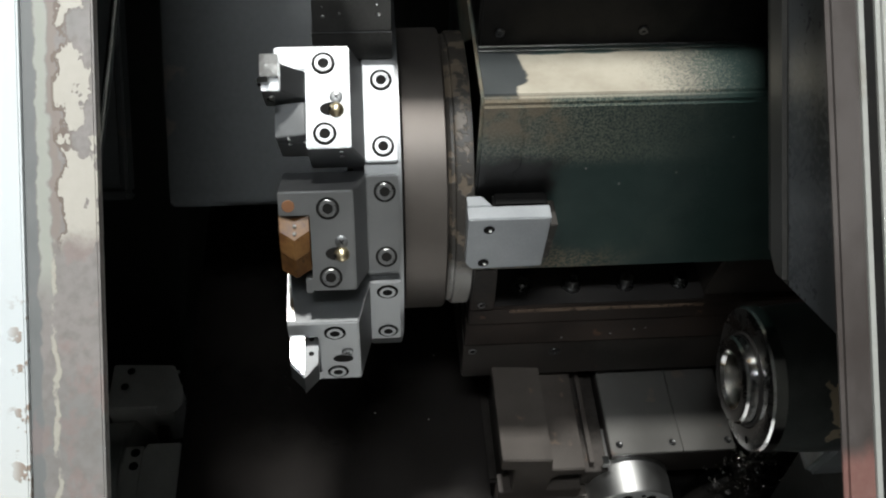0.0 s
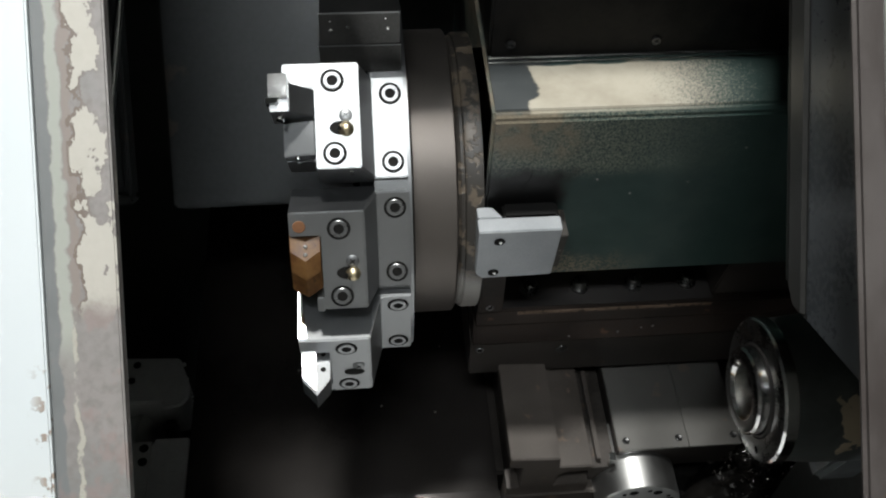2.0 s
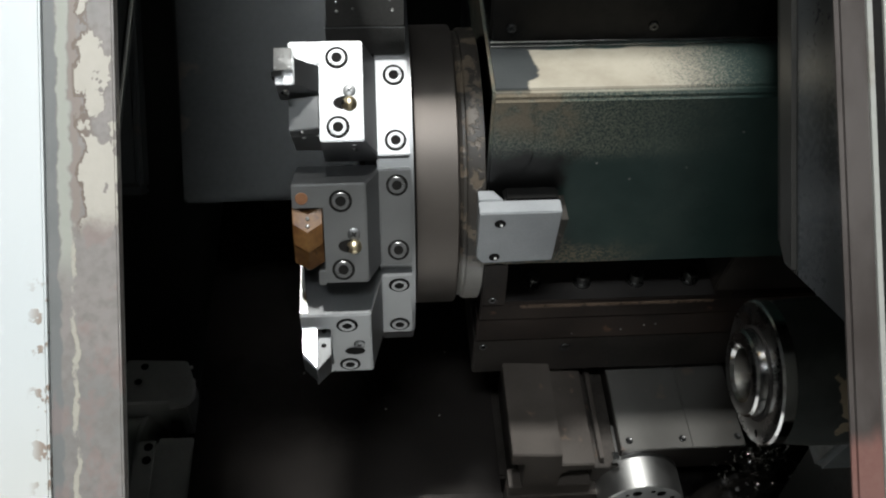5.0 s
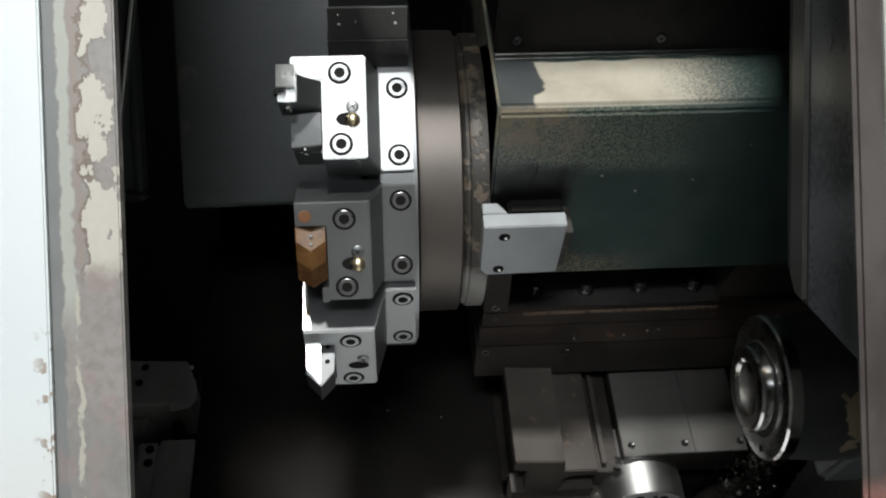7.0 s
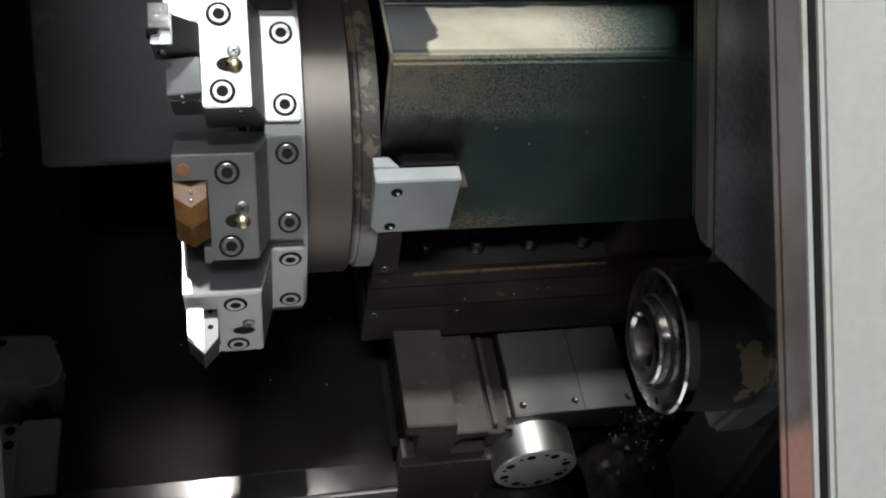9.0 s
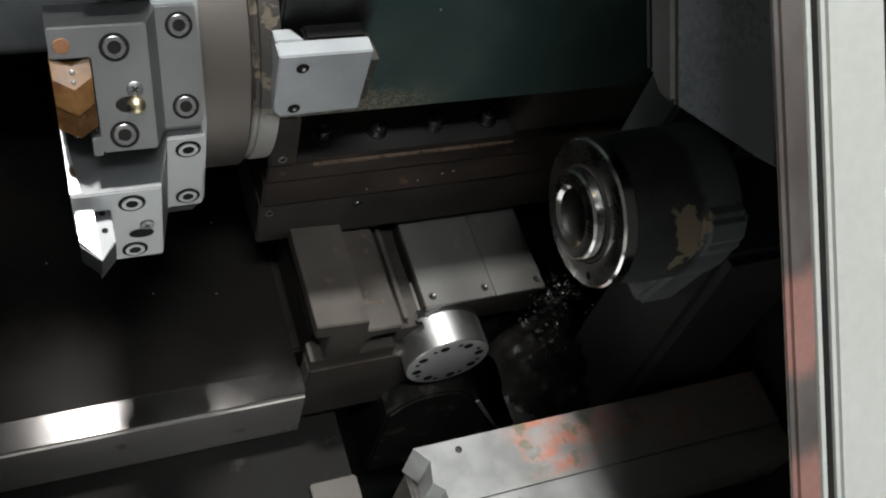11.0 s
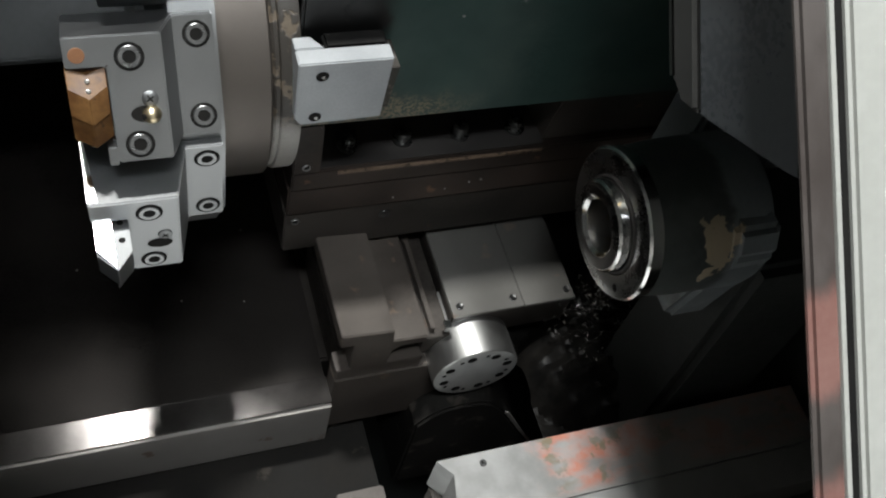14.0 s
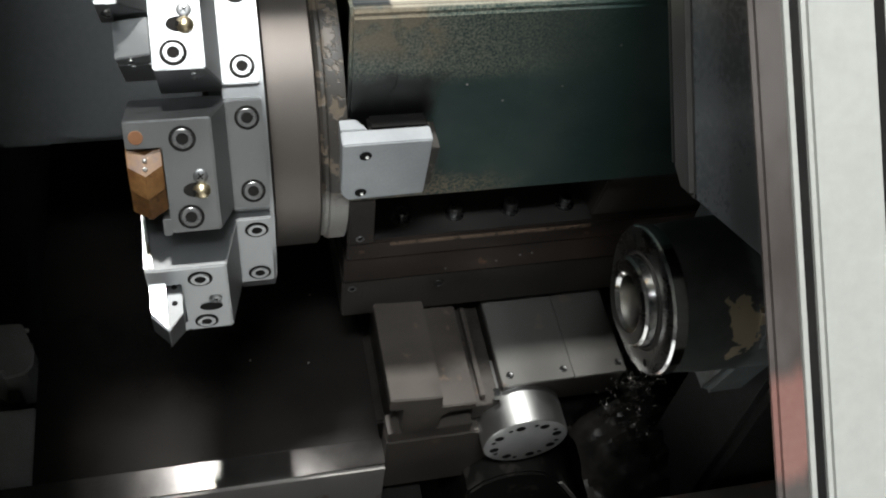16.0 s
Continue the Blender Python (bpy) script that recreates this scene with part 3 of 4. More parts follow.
rake.faces.new(far[::-1])
for k in range(4):
    rake.faces.new((near[k], far[k], far[(k + 1) % 4], near[(k + 1) % 4]))
bmesh.ops.recalc_face_normals(rake, faces=rake.faces)
part("rake_face", finish(rake, 0.0004), STEEL_B, vtool, "bright rake face tilted to glint at the camera")
# added wedge, angled to put the lit strip on the block's edge
glint = bmesh.new()
strip = [[glint.verts.new((-0.1572, 0.0655, 0.2005)), glint.verts.new((-0.1572, 0.0527, 0.2655))],
         [glint.verts.new((-0.1550, 0.0655, 0.2005)), glint.verts.new((-0.1490, 0.0527, 0.2655))],
         [glint.verts.new((-0.1550, 0.0520, 0.2005)), glint.verts.new((-0.1490, 0.0520, 0.2655))],
         [glint.verts.new((-0.1572, 0.0520, 0.2005)), glint.verts.new((-0.1572, 0.0520, 0.2655))]]
for k in range(4):
    p, q = strip[k], strip[(k + 1) % 4]
    glint.faces.new((p[0], p[1], q[1], q[0]))
for k in (0, 1):
    glint.faces.new([p[k] for p in strip])
bmesh.ops.recalc_face_normals(glint, faces=glint.faces)
part("ground_flank", glint, STEEL_B, vtool, "added bright wedge for the lit strip along the block edge")
part("cutting_tip", prism([(-0.1425, 0.262), (-0.1425, 0.3085), (-0.1285, 0.292), (-0.1285, 0.262)], -0.016, -0.0042, "y", 0.0006), STEEL, vtool)
for r in (0.266, 0.284):
    part("pin_hole", turn([(0.0003, 0.0028), (0.0004, 0.002), (0.0003, 0)], 16, along(-0.1345, 0.0205, r, 0, 1, 0)), HOLE, vtool)

# ---- turret housing on the cross slide ----
housing = thing("turret_housing", "green painted turret housing worn to beige primer", "machine housing")
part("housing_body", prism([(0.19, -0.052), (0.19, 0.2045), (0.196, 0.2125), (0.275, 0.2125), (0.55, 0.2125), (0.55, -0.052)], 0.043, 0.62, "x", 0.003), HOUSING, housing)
part("shoulder", prism([(0.19, 0.02), (0.20, 0.205), (0.30, 0.205), (0.42, 0.10), (0.42, -0.05), (0.21, -0.05)], 0.0472, 0.0430, "x", 0.0), DARKPAINT, housing)
# near-black colour stands in for the shade over the top cover
part("top_cover", box(0.046, 0.62, 0.272, 0.56, 0.2128, 0.345, 0.003), SLUDGE_SHADE, housing, "top cover above the worn face, blackened for shade")
part("top_lip", box(0.0455, 0.62, 0.2630, 0.2658, 0.2127, 0.2152, 0.0010), STEEL_B, housing, "thin bright metal lip")
part("top_bead", box(0.0455, 0.62, 0.2685, 0.2718, 0.2127, 0.2165, 0.0014), STEEL_B, housing, "second bright metal bead")
for x in (0.068, 0.2167, 0.37):
    part("cover_screw", turn([(0.0, 0.005), (0.002, 0.005), (0.0028, 0.004), (0.0028, 0.0022), (0.001, 0.002), (0.001, 0)], 20, along(x, 0.272, 0.2315, 0, -1, 0)), BLACKED, housing)

bracket = thing("bolted_block", "smooth grey steel block bolted to the housing face", "machine block")
part("block", prism([(0.0330, 0.0845), (0.1212, 0.0845), (0.1180, 0.0045), (0.0400, 0.0025), (0.0330, 0.012)], 0.149, 0.168, "y", 0.0012), MILLED, bracket)
# lit corner of the top face, cut along the shadow's edge
part("corner_lug", prism([(0.0335, 0.1682), (0.060, 0.1682), (0.050, 0.1830), (0.0335, 0.1830)], 0.02, 0.0848, "z", 0.0008), MILLED, bracket)
# black filler in place of the shadow over the rear top face
part("rubber_pad", box(0.0610, 0.121, 0.1682, 0.1898, 0.004, 0.0835, 0.003), HOLE, bracket, "black filler standing in for the shadow behind the block")
part("end_plate", prism([(0.1217, 0.068), (0.1305, 0.068), (0.1250, 0.013), (0.1190, 0.013)], 0.153, 0.1898, "y", 0.0008), NECK, bracket, "worn beige end plate")
for x, z in ((0.0555, 0.0680), (0.0525, 0.0135)):
    hole = turn([(0.0004, 0.0062), (0.0006, 0.0055), (0.0004, 0)], 20, along(x, 0.149, z, 0, -1, 0))
    part("screw_hole", hole, HOLE, bracket)
    part("screw_glint", turn([(0.0005, 0.0025), (0.0012, 0.0015), (0.0012, 0)], 8, along(x + 0.0015, 0.149, z - 0.002, 0, -1, 0)), STEEL_B, bracket)

# ---- cross slide and saddle ----
slide = thing("cross_slide", "brown oily cast iron cross slide with a bolt recess", "machine slide")
# black colour stands in for shade at the back of the recess
part("recess_back", box(0.06, 0.62, 0.262, 0.55, -0.15, -0.0525, 0.0), RUBBER_SHADE, slide)
part("end_pillar", prism([(0.049, -0.0525), (0.0745, -0.0525), (0.079, -0.060), (0.080, -0.135), (0.049, -0.135)], 0.193, 0.2618, "y", 0.002), BROWN, slide)
part("far_pillar", prism([(0.352, -0.135), (0.362, -0.060), (0.385, -0.0525), (0.62, -0.0525), (0.62, -0.135)], 0.205, 0.2618, "y", 0.002), IRON, slide)
part("recess_floor", box(0.049, 0.62, 0.195, 0.40, -0.168, -0.1352, 0.002), BROWN, slide)
part("wiper_strip", box(0.100, 0.350, 0.1925, 0.1948, -0.1415, -0.1362, 0.0006), STRIP, slide, "tan brown wiper strip")
part("gib_face", box(0.047, 0.62, 0.197, 0.45, -0.2165, -0.1682, 0.002), BROWN, slide)
part("lower_plate", box(0.046, 0.62, 0.199, 0.45, -0.294, -0.2168, 0.002), IRON, slide)
cap_screw(slide, along(0.0585, 0.199, -0.232, 0, -1, 0), 0.0055, False)
cap_screw(slide, along(0.0635, 0.193, -0.1225, 0, -1, 0), 0.005, False)
part("flush_screw", turn([(0.0, 0.008), (0.0012, 0.0075), (0.0012, 0.004), (0.0003, 0.0038), (0.0003, 0)], 24, along(0.1700, 0.199, -0.240, 0, -1, 0)), BLACKED, slide)
# black sheet laid on the floor in place of the recess's shade
part("recess_tray", box(0.0805, 0.352, 0.199, 0.2618, -0.1351, -0.1335, 0.0), RUBBER_SHADE, slide, "black sheet standing in for shade on the recess floor")
for x in (0.1185, 0.1835, 0.2535, 0.3235):
    part("clamp_bolt", turn([(0.0, 0.012), (0.003, 0.012), (0.003, 0.0085), (0.014, 0.0085), (0.0155, 0.0075), (0.0155, 0.0045), (0.011, 0.0045), (0.011, 0)], 24, along(x, 0.226, -0.1335, 0, 0, 1)), DARKSTEEL, slide)

# ---- guide block with T slots, cover plates and the bolted end cap ----
guide = thing("slotted_guide_block", "worn steel guide block with T-slots in its end", "guide block")
tee = [(0.087, -0.272), (0.152, -0.278), (0.154, -0.3035), (0.1985, -0.3055), (0.1985, -0.3205), (0.166, -0.3205), (0.156, -0.330), (0.152, -0.372), (0.105, -0.372), (0.105, -0.2995), (0.087, -0.2985)]
part("tee_body", prism(tee, 0.057, 0.26, "y", 0.0015), WAY, guide)
part("base_flange", box(0.0885, 0.200, 0.057, 0.085, -0.3845, -0.3600, 0.0012), WAY, guide)
# black block in place of the shade inside the T-slots
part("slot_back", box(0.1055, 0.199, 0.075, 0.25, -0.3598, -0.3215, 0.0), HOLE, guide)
part("foot", prism([(0.0885, -0.3848), (0.240, -0.3848), (0.240, -0.512), (0.228, -0.524), (0.0885, -0.524)], 0.055, 0.085, "y", 0.002), WAY, guide)
part("foot_core", box(0.100, 0.235, 0.0855, 0.27, -0.452, -0.3725, 0.002), IRON, guide, "dark iron core behind the foot")
part("groove_rib", box(0.2100, 0.2160, 0.075, 0.22, -0.3348, -0.322, 0.001), WAY, guide)
part("side_groove", box(0.2002, 0.236, 0.068, 0.26, -0.3718, -0.335, 0.001), IRON, guide)

for x0, x1, say in ((0.2385, 0.3350, "dull steel way cover plate with two screws"), (0.3358, 0.4070, "dull steel way cover plate beside swarf")):
    plate = thing("cover_plate", say, "cover plate", LATHE, "cover plates on the slide")
    part("plate", box(x0, x1, 0.0785, 0.235, -0.316, -0.310, 0.0008), PLATE, plate)
    for x in ((x0 + 0.012, x1 - 0.012) if x0 < 0.3 else (x1 - 0.008,)):
        part("plate_screw", turn([(0.0, 0.005), (0.0012, 0.0048), (0.0015, 0.0042), (0.0008, 0.002), (0.0008, 0)], 20, along(x, 0.092, -0.310, 0, 0, 1)), BLACKED, plate)
single("plate_support", box(0.2385, 0.407, 0.0815, 0.26, -0.372, -0.3163, 0.002), IRON, "dark oily iron support under the cover plates", "support")
single("key_stub", box(0.2245, 0.2335, 0.066, 0.0775, -0.3225, -0.311, 0.0008), STEEL_B, "small bright steel key beside the cover plate", "key")

NOSE = along(0.2690, 0.031, -0.383, 0, -1, 0)
under = thing("nut_bracket", "near-black cast bracket under the bright end cap", "bracket")
hump = [(0.205, -0.505), (0.222, -0.480), (0.245, -0.466), (0.268, -0.463), (0.292, -0.466), (0.314, -0.478), (0.338, -0.512), (0.362, -0.558), (0.418, -0.662), (0.418, -0.72), (0.205, -0.72)]
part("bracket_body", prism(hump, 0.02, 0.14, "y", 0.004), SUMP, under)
part("worn_edge", prism([(0.338, -0.5105), (0.3445, -0.5105), (0.3815, -0.582), (0.418, -0.652), (0.418, -0.6605), (0.376, -0.5835)], 0.0165, 0.0195, "y", 0.0006), FASCIA, under, "bright sliver along the edge of the casting")
single("drive_hub", turn([(-0.06, 0.03), (-0.06, 0.040), (-0.003, 0.040), (0.0, 0.037), (0.0, 0.0)], 48, along(0.535, -0.02, -0.385, 0, -1, 0)), BROWN, "brown oily round hub under the tailstock", "hub")
single("hub_block", box(0.515, 0.572, 0.0, 0.05, -0.352, -0.285, 0.004), BROWN, "brown oily iron block behind the round hub", "block")
cap = thing("screw_end_cap", "bright turned steel end cap with a bolt circle", "end cap")
part("cap_body", turn([(-0.10, 0.050), (-0.10, 0.0575), (-0.0015, 0.0575), (-0.0004, 0.0565), (-0.0004, 0.0)], 72, NOSE), CAPSTEEL, cap)
part("cap_face", turn([(-0.0002, 0.0562), (0.0002, 0.0555), (0.0002, 0.0)], 72, NOSE), CAPFACE, cap, "matt faced end of the cap")
for k in range(8):
    a = radians(45 * k + 18)
    m = NOSE @ Matrix.Translation((0, 0.043 * math.cos(a), 0.043 * math.sin(a)))
    part("bolt", turn([(0.0004, 0.0065), (0.0006, 0.0058), (0.0004, 0)], 18, m), HOLE, cap)
    n = NOSE @ Matrix.Translation((0, 0.045 * math.cos(a + 0.30), 0.045 * math.sin(a + 0.30)))
    part("pin", turn([(0.0004, 0.0032), (0.0006, 0.0028), (0.0004, 0)], 14, n), HOLE, cap)

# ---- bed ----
cover = thing("sliding_way_cover", "dark oily steel sliding way cover with a tilted front lip", "way cover")
# front lip tilted until the high lamp's highlight meets the camera
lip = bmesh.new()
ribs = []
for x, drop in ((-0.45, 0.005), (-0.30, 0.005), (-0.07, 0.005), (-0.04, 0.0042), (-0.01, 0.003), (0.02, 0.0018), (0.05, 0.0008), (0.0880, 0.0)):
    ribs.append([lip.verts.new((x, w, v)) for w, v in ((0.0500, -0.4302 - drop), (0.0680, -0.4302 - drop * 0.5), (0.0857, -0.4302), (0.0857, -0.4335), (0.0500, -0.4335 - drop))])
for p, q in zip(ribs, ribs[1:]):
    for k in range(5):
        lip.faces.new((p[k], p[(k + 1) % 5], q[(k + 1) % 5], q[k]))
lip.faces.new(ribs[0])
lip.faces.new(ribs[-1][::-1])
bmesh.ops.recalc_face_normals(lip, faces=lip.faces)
part("front_lip", lip, LIPSHEET, cover, "front lip of the cover sheet, tilted to catch the lamp")
part("cover_sheet", box(-0.357, 0.0860, 0.0860, 0.75, -0.436, -0.430, 0.0008), COVER, cover)
part("front_fascia", box(-0.45, 0.0880, 0.0465, 0.0528, -0.548, -0.4405, 0.0008), FASCIA, cover, "dull grey steel front edge")
bed = thing("machine_bed", "dark oily cast iron slanted machine bed", "machine bed")
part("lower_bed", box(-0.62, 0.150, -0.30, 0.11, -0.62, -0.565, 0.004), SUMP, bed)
part("upper_casting", box(-0.34, 0.62, 0.12, 0.80, -0.5645, -0.4525, 0.004), IRON, bed)
part("pad", box(0.085, 0.150, -0.085, -0.035, -0.5648, -0.545, 0.002), WAY, bed, "small worn steel pad")
cap_screw(bed, along(0.098, -0.070, -0.545, 0, 0, 1), 0.005, False)
rail = thing("front_way", "machined front way with orange and pink primer smears", "machine way")
part("way_top", prism([(0.1547, -0.109), (0.62, -0.109), (0.62, -0.1805), (0.176, -0.1805), (0.176, -0.163), (0.1645, -0.152), (0.1690, -0.128), (0.1547, -0.1095)], -0.345, -0.2755, "z", 0.0012), SLAB, rail)
part("way_front", box(0.177, 0.62, -0.225, -0.1813, -0.345, -0.2775, 0.0012), SLAB, rail)
part("way_base", box(0.158, 0.62, -0.22, -0.11, -0.62, -0.3452, 0.003), IRON, rail)
for x, w in ((0.205, -0.122), (0.255, -0.195)):
    part("plug", turn([(0.0, 0.0042), (0.0006, 0.004), (0.0006, 0.0022), (-0.0002, 0.002), (-0.0002, 0)], 18, along(x, w, -0.2753 if w > -0.18 else -0.2773, 0, 0, 1)), BLACKED, rail)

# ---- tailstock ----
TAX = Matrix.Translation((0, TW, TV))
tail = thing("tailstock", "dark green tailstock with a bright steel quill", "tailstock")
part("barrel", turn([(0.3245, 0.04), (0.3245, 0.0730), (0.360, 0.0765), (0.430, 0.0785), (0.442, 0.075), (0.445, 0.066), (0.445, 0.0)], 72, TAX), TAIL, tail)
part("cheek", prism([(-0.085, 0.03), (-0.070, 0.056), (0.05, 0.056), (0.07, 0.02), (0.07, -0.12), (-0.06, -0.12)], 0.395, 0.4445, "x", 0.006), TAIL, tail)
part("clamp_housing", prism([(0.072, -0.10), (0.072, 0.10), (0.13, 0.12), (0.13, -0.10)], 0.432, 0.56, "x", 0.005), TAIL, tail)
part("pedestal", prism([(-0.083, -0.01), (0.046, -0.01), (0.03, -0.20), (0.03, -0.44), (-0.10, -0.44), (-0.092, -0.20)], 0.4455, 0.58, "x", 0.01), DARKPAINT, tail)
flange = part("quill_flange", turn([(0.324, 0.05), (0.324, 0.0755), (0.3125, 0.0755), (0.3102, 0.0735), (0.3100, 0.0505), (0.313, 0.0495), (0.330, 0.048)], 96, TAX), STEEL_B, tail, "ground steel quill flange")
# darker ring paints in the dark surroundings the face mirrors
part("flange_face", turn([(0.3099, 0.0730), (0.3096, 0.0725), (0.3096, 0.0510), (0.3099, 0.0507)], 96, TAX), DARKSTEEL, flange, "ground flange face with its dark reflection put in the colour")
for a in (38, 128, 218, 308):
    m = TAX @ Matrix.Translation((0.3094, 0.0625 * math.cos(radians(a)), 0.0625 * math.sin(radians(a)))) @ pose(0, 0, 0, 0, 0, 180)
    part("flange_screw", turn([(0.0004, 0.0042), (0.0006, 0.0036), (0.0004, 0)], 16, m), HOLE, flange)
part("wiper_ring", turn([(0.313, 0.0495), (0.3085, 0.049), (0.3080, 0.0465), (0.330, 0.0462)], 72, TAX), RUBBER_SHADE, tail)
quill = part("quill", turn([(0.335, 0.0455), (0.2985, 0.0455), (0.2960, 0.0435), (0.2955, 0.0300), (0.2990, 0.0265), (0.335, 0.0235), (0.335, 0.0)], 96, TAX), QUILL, tail, "polished hollow steel quill")
# same darkening for the reflection on the quill's end
part("quill_face", turn([(0.2954, 0.0425), (0.2951, 0.0420), (0.2951, 0.0312), (0.2954, 0.0308)], 72, TAX), DARKSTEEL, quill, "ground quill end with its dark reflection put in the colour")
part("quill_bore", turn([(0.3345, 0.0232), (0.3345, 0)], 48, TAX), HOLE, quill)

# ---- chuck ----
HEAD = Matrix.Translation((0.040, 1.603, 1.008)) @ pose(0, 0, 0, 45) @ Matrix.Scale(1.55, 4)   # headstock scaled 1.55 about the camera, to keep its place in the view
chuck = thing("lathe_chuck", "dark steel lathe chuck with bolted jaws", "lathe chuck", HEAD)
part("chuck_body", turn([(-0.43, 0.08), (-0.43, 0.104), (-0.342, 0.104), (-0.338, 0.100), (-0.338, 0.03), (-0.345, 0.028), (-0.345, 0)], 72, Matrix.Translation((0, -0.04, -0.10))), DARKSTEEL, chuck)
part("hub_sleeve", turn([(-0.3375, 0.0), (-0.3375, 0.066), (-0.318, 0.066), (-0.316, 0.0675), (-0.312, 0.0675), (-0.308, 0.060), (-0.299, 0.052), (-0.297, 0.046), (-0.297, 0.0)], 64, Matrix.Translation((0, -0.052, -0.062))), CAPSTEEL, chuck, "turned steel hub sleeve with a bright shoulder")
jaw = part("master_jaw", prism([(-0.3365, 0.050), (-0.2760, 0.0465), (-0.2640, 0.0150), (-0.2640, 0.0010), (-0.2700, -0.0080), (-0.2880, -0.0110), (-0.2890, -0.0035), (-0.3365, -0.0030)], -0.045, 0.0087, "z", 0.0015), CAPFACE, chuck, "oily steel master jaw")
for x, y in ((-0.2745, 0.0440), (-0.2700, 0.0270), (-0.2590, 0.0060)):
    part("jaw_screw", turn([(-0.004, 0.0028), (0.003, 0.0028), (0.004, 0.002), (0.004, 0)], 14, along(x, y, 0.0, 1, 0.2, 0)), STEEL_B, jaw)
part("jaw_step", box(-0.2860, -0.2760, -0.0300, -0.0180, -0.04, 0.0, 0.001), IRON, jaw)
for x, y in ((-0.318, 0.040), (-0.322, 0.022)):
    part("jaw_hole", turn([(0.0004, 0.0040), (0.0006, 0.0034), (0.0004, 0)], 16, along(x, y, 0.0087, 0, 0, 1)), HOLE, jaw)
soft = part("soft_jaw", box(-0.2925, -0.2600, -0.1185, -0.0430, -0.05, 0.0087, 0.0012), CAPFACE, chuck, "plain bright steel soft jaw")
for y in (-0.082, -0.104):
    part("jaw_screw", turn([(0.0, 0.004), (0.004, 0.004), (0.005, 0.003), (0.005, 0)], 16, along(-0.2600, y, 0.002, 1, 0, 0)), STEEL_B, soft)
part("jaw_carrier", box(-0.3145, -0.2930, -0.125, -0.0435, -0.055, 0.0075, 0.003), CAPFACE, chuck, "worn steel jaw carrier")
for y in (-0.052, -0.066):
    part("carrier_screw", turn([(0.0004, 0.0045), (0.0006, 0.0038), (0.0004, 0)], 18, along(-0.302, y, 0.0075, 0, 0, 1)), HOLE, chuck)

# ---- enclosure ----
FRONT = Matrix(((1, 0, 0, 0), (0, 1, 0.094, 0.70 - 0.094 * 1.3), (0, 0, 1, 0), (0, 0, 0, 1)))


def slab_front(name, x0, x1, y0, y1, z0, z1, material, label, category, kind="", bevel=0.0015, parent=None):
    bm = box(x0, x1, y0, y1, z0, z1, bevel)
    bm.transform(FRONT)
    ob = part(name, bm, material, parent)
    return tagged(ob, label, category, "", kind)


slab_front("door_frame_1", -0.2695, -0.2278, 0.0, 0.012, 0.55, 2.0, LFRAME, "grey-brown door frame with flaking cream paint", "door frame", "structure", 0.0012)
slab_front("door_1", -1.25, -0.2697, -0.004, 0.03, 0.45, 2.05, DOOR1, "white painted sliding machine door, open", "door", "structure", 0.0012)
slab_front("door_frame_2", 0.2205, 0.2408, 0.0, 0.008, 0.55, 2.0, RFRAME, "brown-grey door frame with pink primer patches", "door frame", "structure", 0.003)
slab_front("frame_lip", 0.2410, 0.2445, 0.0005, 0.03, 0.55, 2.0, CREAM, "thin cream edge strip of the door frame", "trim", "structure", 0.0003)
slab_front("door_seal", 0.2450, 0.2525, 0.004, 0.03, 0.55, 2.0, HOLE, "black rubber door seal", "seal", "structure", 0.0002)
slab_front("door_2", 0.2527, 0.2995, -0.001, 0.03, 0.45, 2.05, CREAM, "cream painted door edge panel", "door", "structure", 0.003)
slab_front("door_gap", 0.2997, 0.3068, 0.002, 0.03, 0.45, 2.05, HOLE, "dark gap strip between door panels", "seal", "structure", 0.0005)
slab_front("door_3", 0.3070, 1.25, -0.002, 0.03, 0.45, 2.05, CREAM, "cream painted machine front panel", "panel", "structure", 0.004)
slab_front("front_sill", -1.25, 1.25, 0.0, 0.05, 0.0, 0.549, CREAM, "cream painted machine front below the door", "panel", "structure")
# unseen header, its lower edge set by where its shadow should fall
slab_front("front_header", -1.25, 1.25, 0.031, 0.08, 1.874, 2.3, CREAM, "cream painted header above the door", "panel", "structure")

guard = thing("jamb_guard", "grey painted inner guard panel beside the door", "guard panel", Matrix())
part("guard_sheet", prism([(0.735, 2.0), (0.735, 1.230), (0.752, 1.234), (0.838, 1.2615), (0.838, 2.0)], 0.250, 0.262, "x", 0.002), GUARD, guard)
# darker copy of the guard paint puts shade on the turned edge
part("folded_edge", prism([(0.8385, 2.0), (0.8385, 1.2617), (0.858, 1.268), (0.868, 1.285), (0.868, 2.0)], 0.2475, 0.262, "x", 0.004), GUARD_SHADE, guard, "folded edge of the guard, coloured darker for shade")
part("return", box(0.2505, 0.75, 0.8685, 0.878, 1.285, 2.0, 0.003), DARKPAINT, guard, "dark return flange")
rear = thing("back_guard", "dark grey sheet metal back guard with an overlapping fold", "guard panel", Matrix())
part("guard_sheet", box(-0.335, -0.10, 1.415, 1.435, 1.322, 2.0, 0.004), BACK, rear)
part("fold", box(-0.262, -0.10, 1.402, 1.4148, 1.326, 1.9, 0.003), BACK, rear)
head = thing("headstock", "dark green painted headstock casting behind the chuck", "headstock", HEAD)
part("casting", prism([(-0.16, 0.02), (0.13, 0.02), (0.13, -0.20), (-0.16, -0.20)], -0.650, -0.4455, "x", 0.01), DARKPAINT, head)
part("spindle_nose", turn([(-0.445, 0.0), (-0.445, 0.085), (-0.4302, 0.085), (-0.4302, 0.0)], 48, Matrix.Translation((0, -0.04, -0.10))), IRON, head)
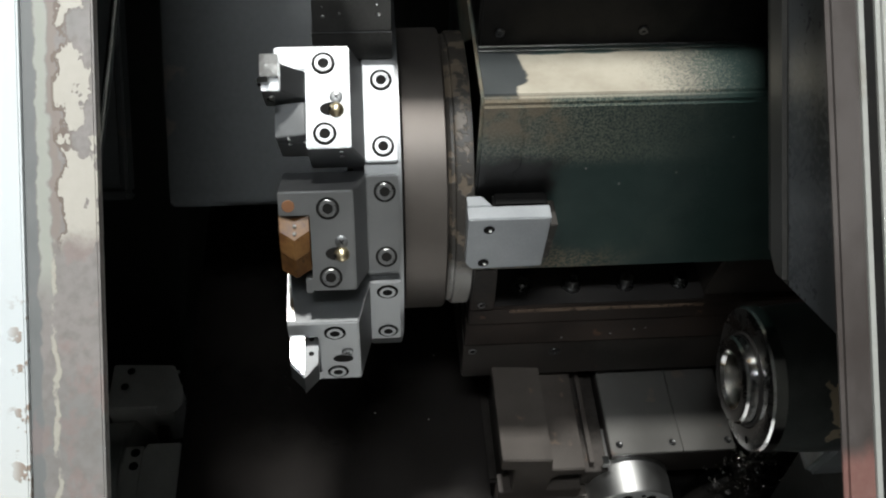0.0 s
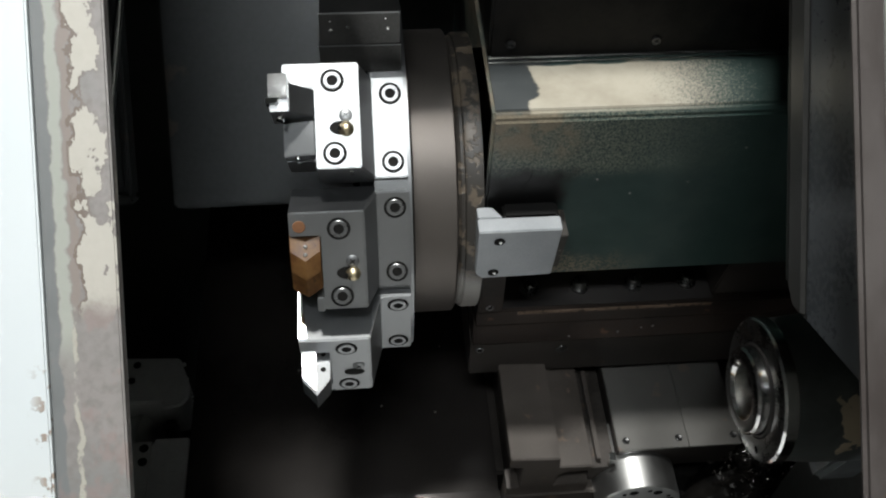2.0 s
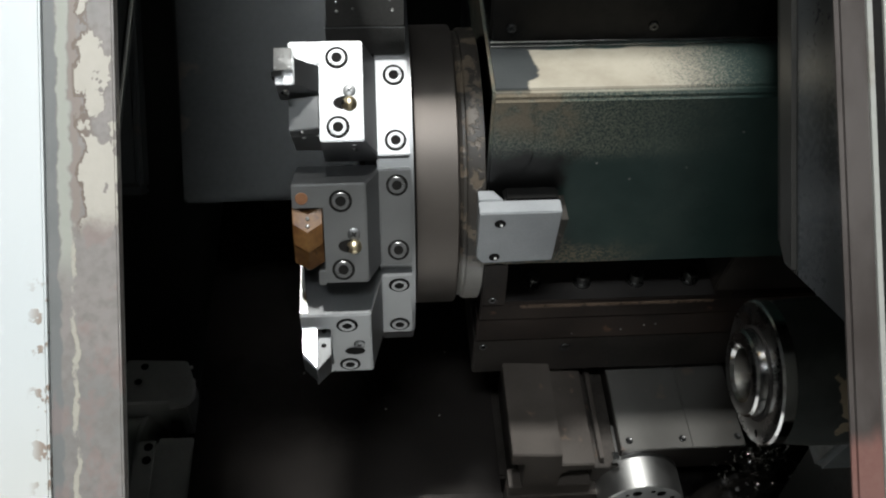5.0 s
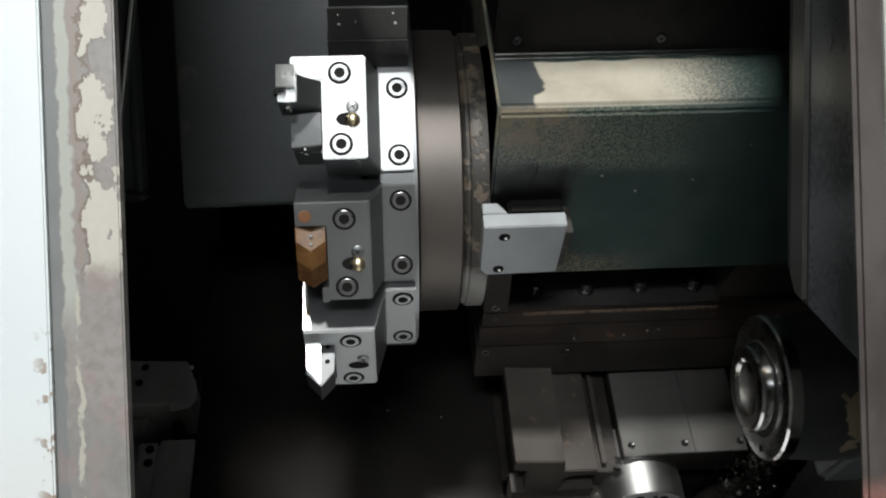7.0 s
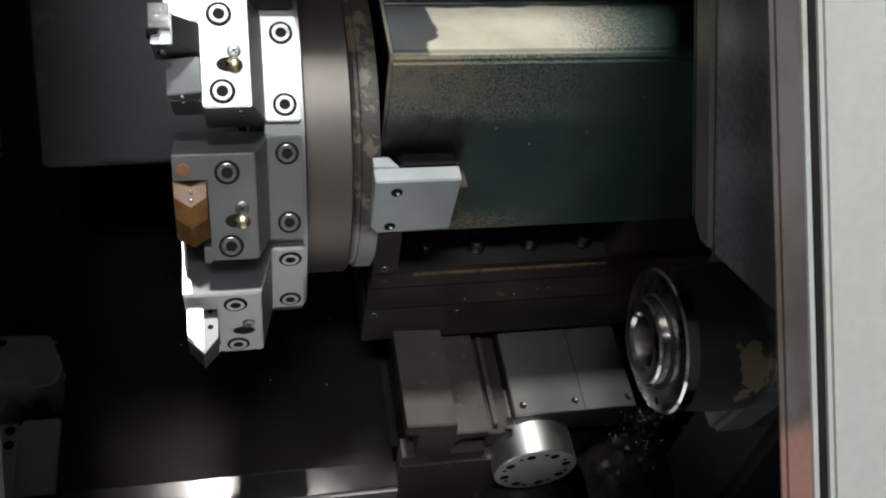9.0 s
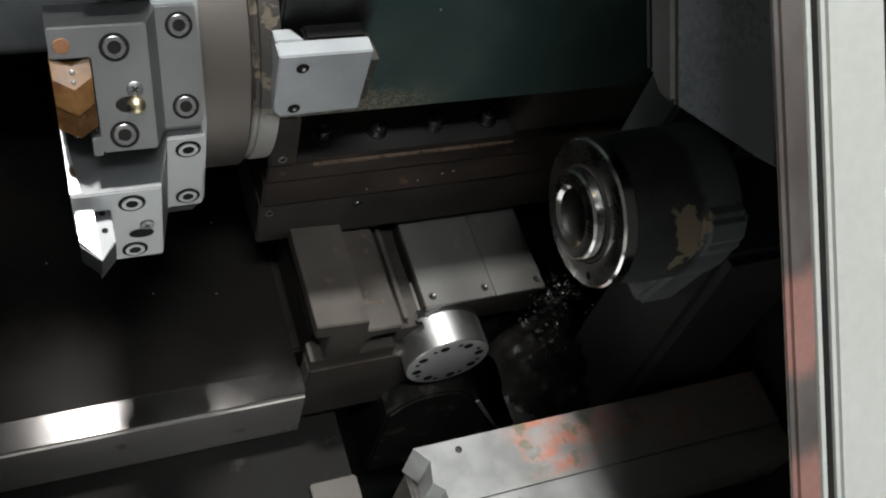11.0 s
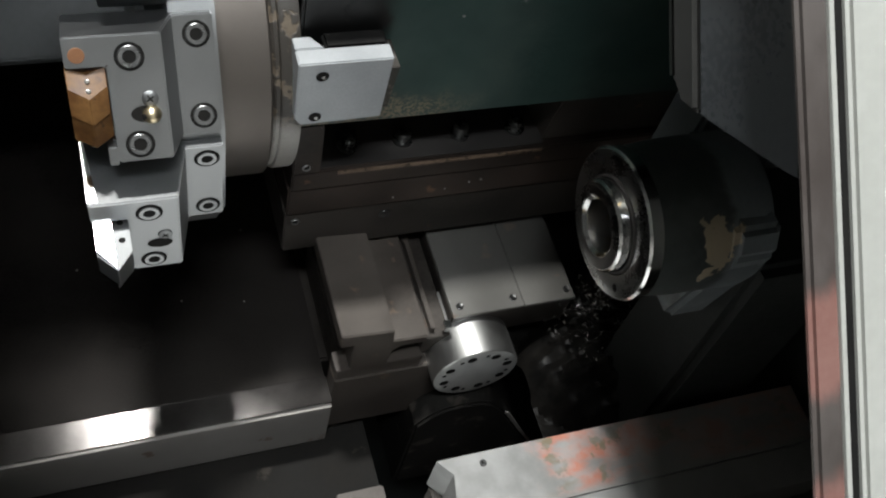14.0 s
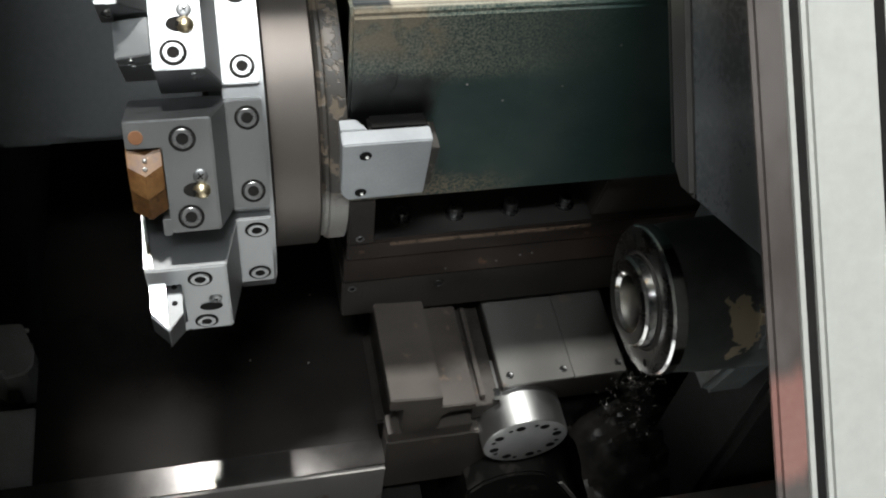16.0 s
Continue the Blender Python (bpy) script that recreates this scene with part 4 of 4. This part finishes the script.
side = thing("side_guard", "dark grey sheet metal side guard with a folded hem", "guard panel", Matrix())
part("guard_sheet", box(-0.46, -0.380, 1.36, 1.38, 1.350, 2.0, 0.003), BACK, side)
part("folded_hem", box(-0.3798, -0.372, 1.352, 1.388, 1.345, 2.0, 0.003), BACK, side)
part("lower_hem", box(-0.46, -0.372, 1.352, 1.388, 1.335, 1.3448, 0.003), BACK, side)
rod = turn([(0, 0.0), (0, 0.004), (1.12, 0.004), (1.12, 0.0)], 16, along(-0.411, 1.10, 0.91, 0.16, 0.0, 1))
single("coolant_pipe", rod, STEEL_B, "thin bright steel coolant pipe", "pipe", Matrix())
for name, b in (("wall_left", (-1.05, -0.972, 0.78, 2.15, 0.3, 2.0)), ("wall_right", (0.64, 0.72, 0.78, 2.15, 0.3, 2.0)), ("wall_back", (-1.05, 0.72, 2.10, 2.18, 0.3, 2.0))):
    single(name, box(*b, 0.002), DARKPAINT, "dark oily machine enclosure wall", "wall", Matrix(), "", "structure")
single("ceiling", box(-1.05, 0.72, 0.76, 2.18, 2.001, 2.04, 0.002), DARKPAINT, "dark machine enclosure roof", "ceiling", Matrix(), "", "structure")
single("chip_tray", box(-1.05, 0.72, 0.72, 2.18, 0.26, 0.30, 0.002), IRON, "dark oily chip tray under the bed", "tray", Matrix(), "", "structure")

# white reflector added below the view to brighten faces turned down
apron = prism([(0.775, 0.560), (0.775, 0.572), (1.275, 0.755), (1.275, 0.743)], -0.635, 0.15, "x", 0.0)
single("inner_apron", apron, WHITE, "unseen white sheet added to bounce light up under the turret", "apron", Matrix(), "", "structure")

# ---- swarf and coolant ----
rnd = random.Random(7)
bm = bmesh.new()
for k in range(420):
    x = rnd.gauss(0.432, 0.022) if k % 3 else rnd.uniform(0.37, 0.50)
    w = rnd.gauss(0.078, 0.016) if k % 3 else rnd.uniform(0.0, 0.09)
    v = -0.326 - abs(rnd.gauss(0, 0.006)) if k % 3 else -0.352
    a, r = rnd.uniform(0, 6.28), rnd.uniform(0.0012, 0.0035)
    n = rnd.randint(3, 6)
    up = Vector((rnd.uniform(-1, 1), rnd.uniform(-1, 1), rnd.uniform(-1, 1))).normalized()
    q = up.to_track_quat("Z", "Y")
    prev = None
    for i in range(n):
        t = a + i * 0.9
        c = Vector((x, w, v)) + q @ Vector((r * math.cos(t), r * math.sin(t), 0.0009 * i))
        pair = (bm.verts.new(c), bm.verts.new(c + up * 0.0012))
        if prev:
            bm.faces.new((prev[0], prev[1], pair[1], pair[0]))
        prev = pair
single("swarf", bm, SWARF, "wet black metal swarf beside the cover plates", "swarf", LATHE, "", "stuff")
heap = bmesh.new()
NU, NV = 44, 34
mound = []
for i in range(NU + 1):
    for k in range(NV + 1):
        x, w = 0.345 + 0.235 * i / NU, -0.07 + 0.18 * k / NV
        d = max(0.0, 1.0 - ((x - 0.46) / 0.12) ** 2 - ((w - 0.02) / 0.095) ** 2)
        h = 0.07 * d ** 0.6 + d * 0.007 * (math.sin(x * 190 + w * 90) + math.sin(w * 240 - x * 70)) + rnd.uniform(-0.0009, 0.0009)
        mound.append(heap.verts.new((x, w, -0.425 + h)))
for i in range(NU):
    for k in range(NV):
        a = i * (NV + 1) + k
        heap.faces.new((mound[a], mound[a + NV + 1], mound[a + NV + 2], mound[a + 1]))
single("sludge", heap, SLUDGE_SHADE, "black oily sludge heap with metal swarf", "sludge", LATHE, "", "stuff")
bm = bmesh.new()
for x, w, v in ((-0.075, 0.23, -0.430), (0.005, 0.215, -0.430), (-0.20, 0.30, -0.430), (0.02, 0.33, -0.430), (0.20, 0.19, 0.09), (0.26, 0.19, 0.105), (0.31, 0.19, 0.155), (0.16, 0.19, 0.115), (0.24, 0.197, -0.20), (0.27, 0.197, -0.192), (0.285, 0.197, -0.19), (0.175, 0.197, -0.205)):
    d = along(x, w, v, 0, 0, 1) if v == -0.430 else along(x, w, v, 0, -1, 0)
    s = turn([(0, 0.0016), (0.0008, 0.0012), (0.0011, 0)], 10, d)
    me = bpy.data.meshes.new("tmp")
    s.to_mesh(me)
    s.free()
    bm.from_mesh(me)
    bpy.data.meshes.remove(me)
single("coolant_drops", bm, WATER, "scattered droplets of coolant", "droplets", LATHE, "", "stuff")

# ---- the shop round the machine ----
single("floor", box(-5, 5, -3.2, 3.0, -0.05, 0.0, 0.0), CONCRETE, "grey concrete shop floor", "floor", Matrix(), "", "structure")
for name, b in (("wall_shop_left", (-5.1, -5, -3.2, 3, 0, 4)), ("wall_shop_right", (5, 5.1, -3.2, 3, 0, 4)), ("wall_shop_front", (-5.1, 5.1, -3.3, -3.2, 0, 4)), ("wall_shop_back", (-5.1, 5.1, 3, 3.1, 0, 4))):
    single(name, box(*b, 0.0), SHOPWALL, "painted shop wall", "wall", Matrix(), "", "structure")
single("ceiling_shop", box(-5.1, 5.1, -3.3, 3.1, 4.0, 4.1, 0.0), SHOPWALL, "pale shop ceiling", "ceiling", Matrix(), "", "structure")
high = thing("ceiling_lamp", "short bright lamp close under the shop ceiling", "lamp", Matrix())
part("lamp_housing", box(-0.40, 0.0, -0.72, -0.52, 3.70, 3.76, 0.005), WHITE, high)
for x in (-0.32, -0.08):
    part("lamp_rod", box(x - 0.006, x + 0.006, -0.626, -0.614, 3.76, 4.0, 0.0), GUARD, high)
# housing added round the unseen fill light
fixture = thing("ceiling_lamp", "unseen lamp housing added above the fill light", "lamp", Matrix())
part("lamp_housing", box(-0.80, 0.30, -2.05, -1.55, 2.67, 2.74, 0.005), WHITE, fixture)
for x in (-0.6, 0.1):
    part("lamp_rod", box(x - 0.006, x + 0.006, -1.806, -1.794, 2.74, 4.0, 0.0), GUARD, fixture)
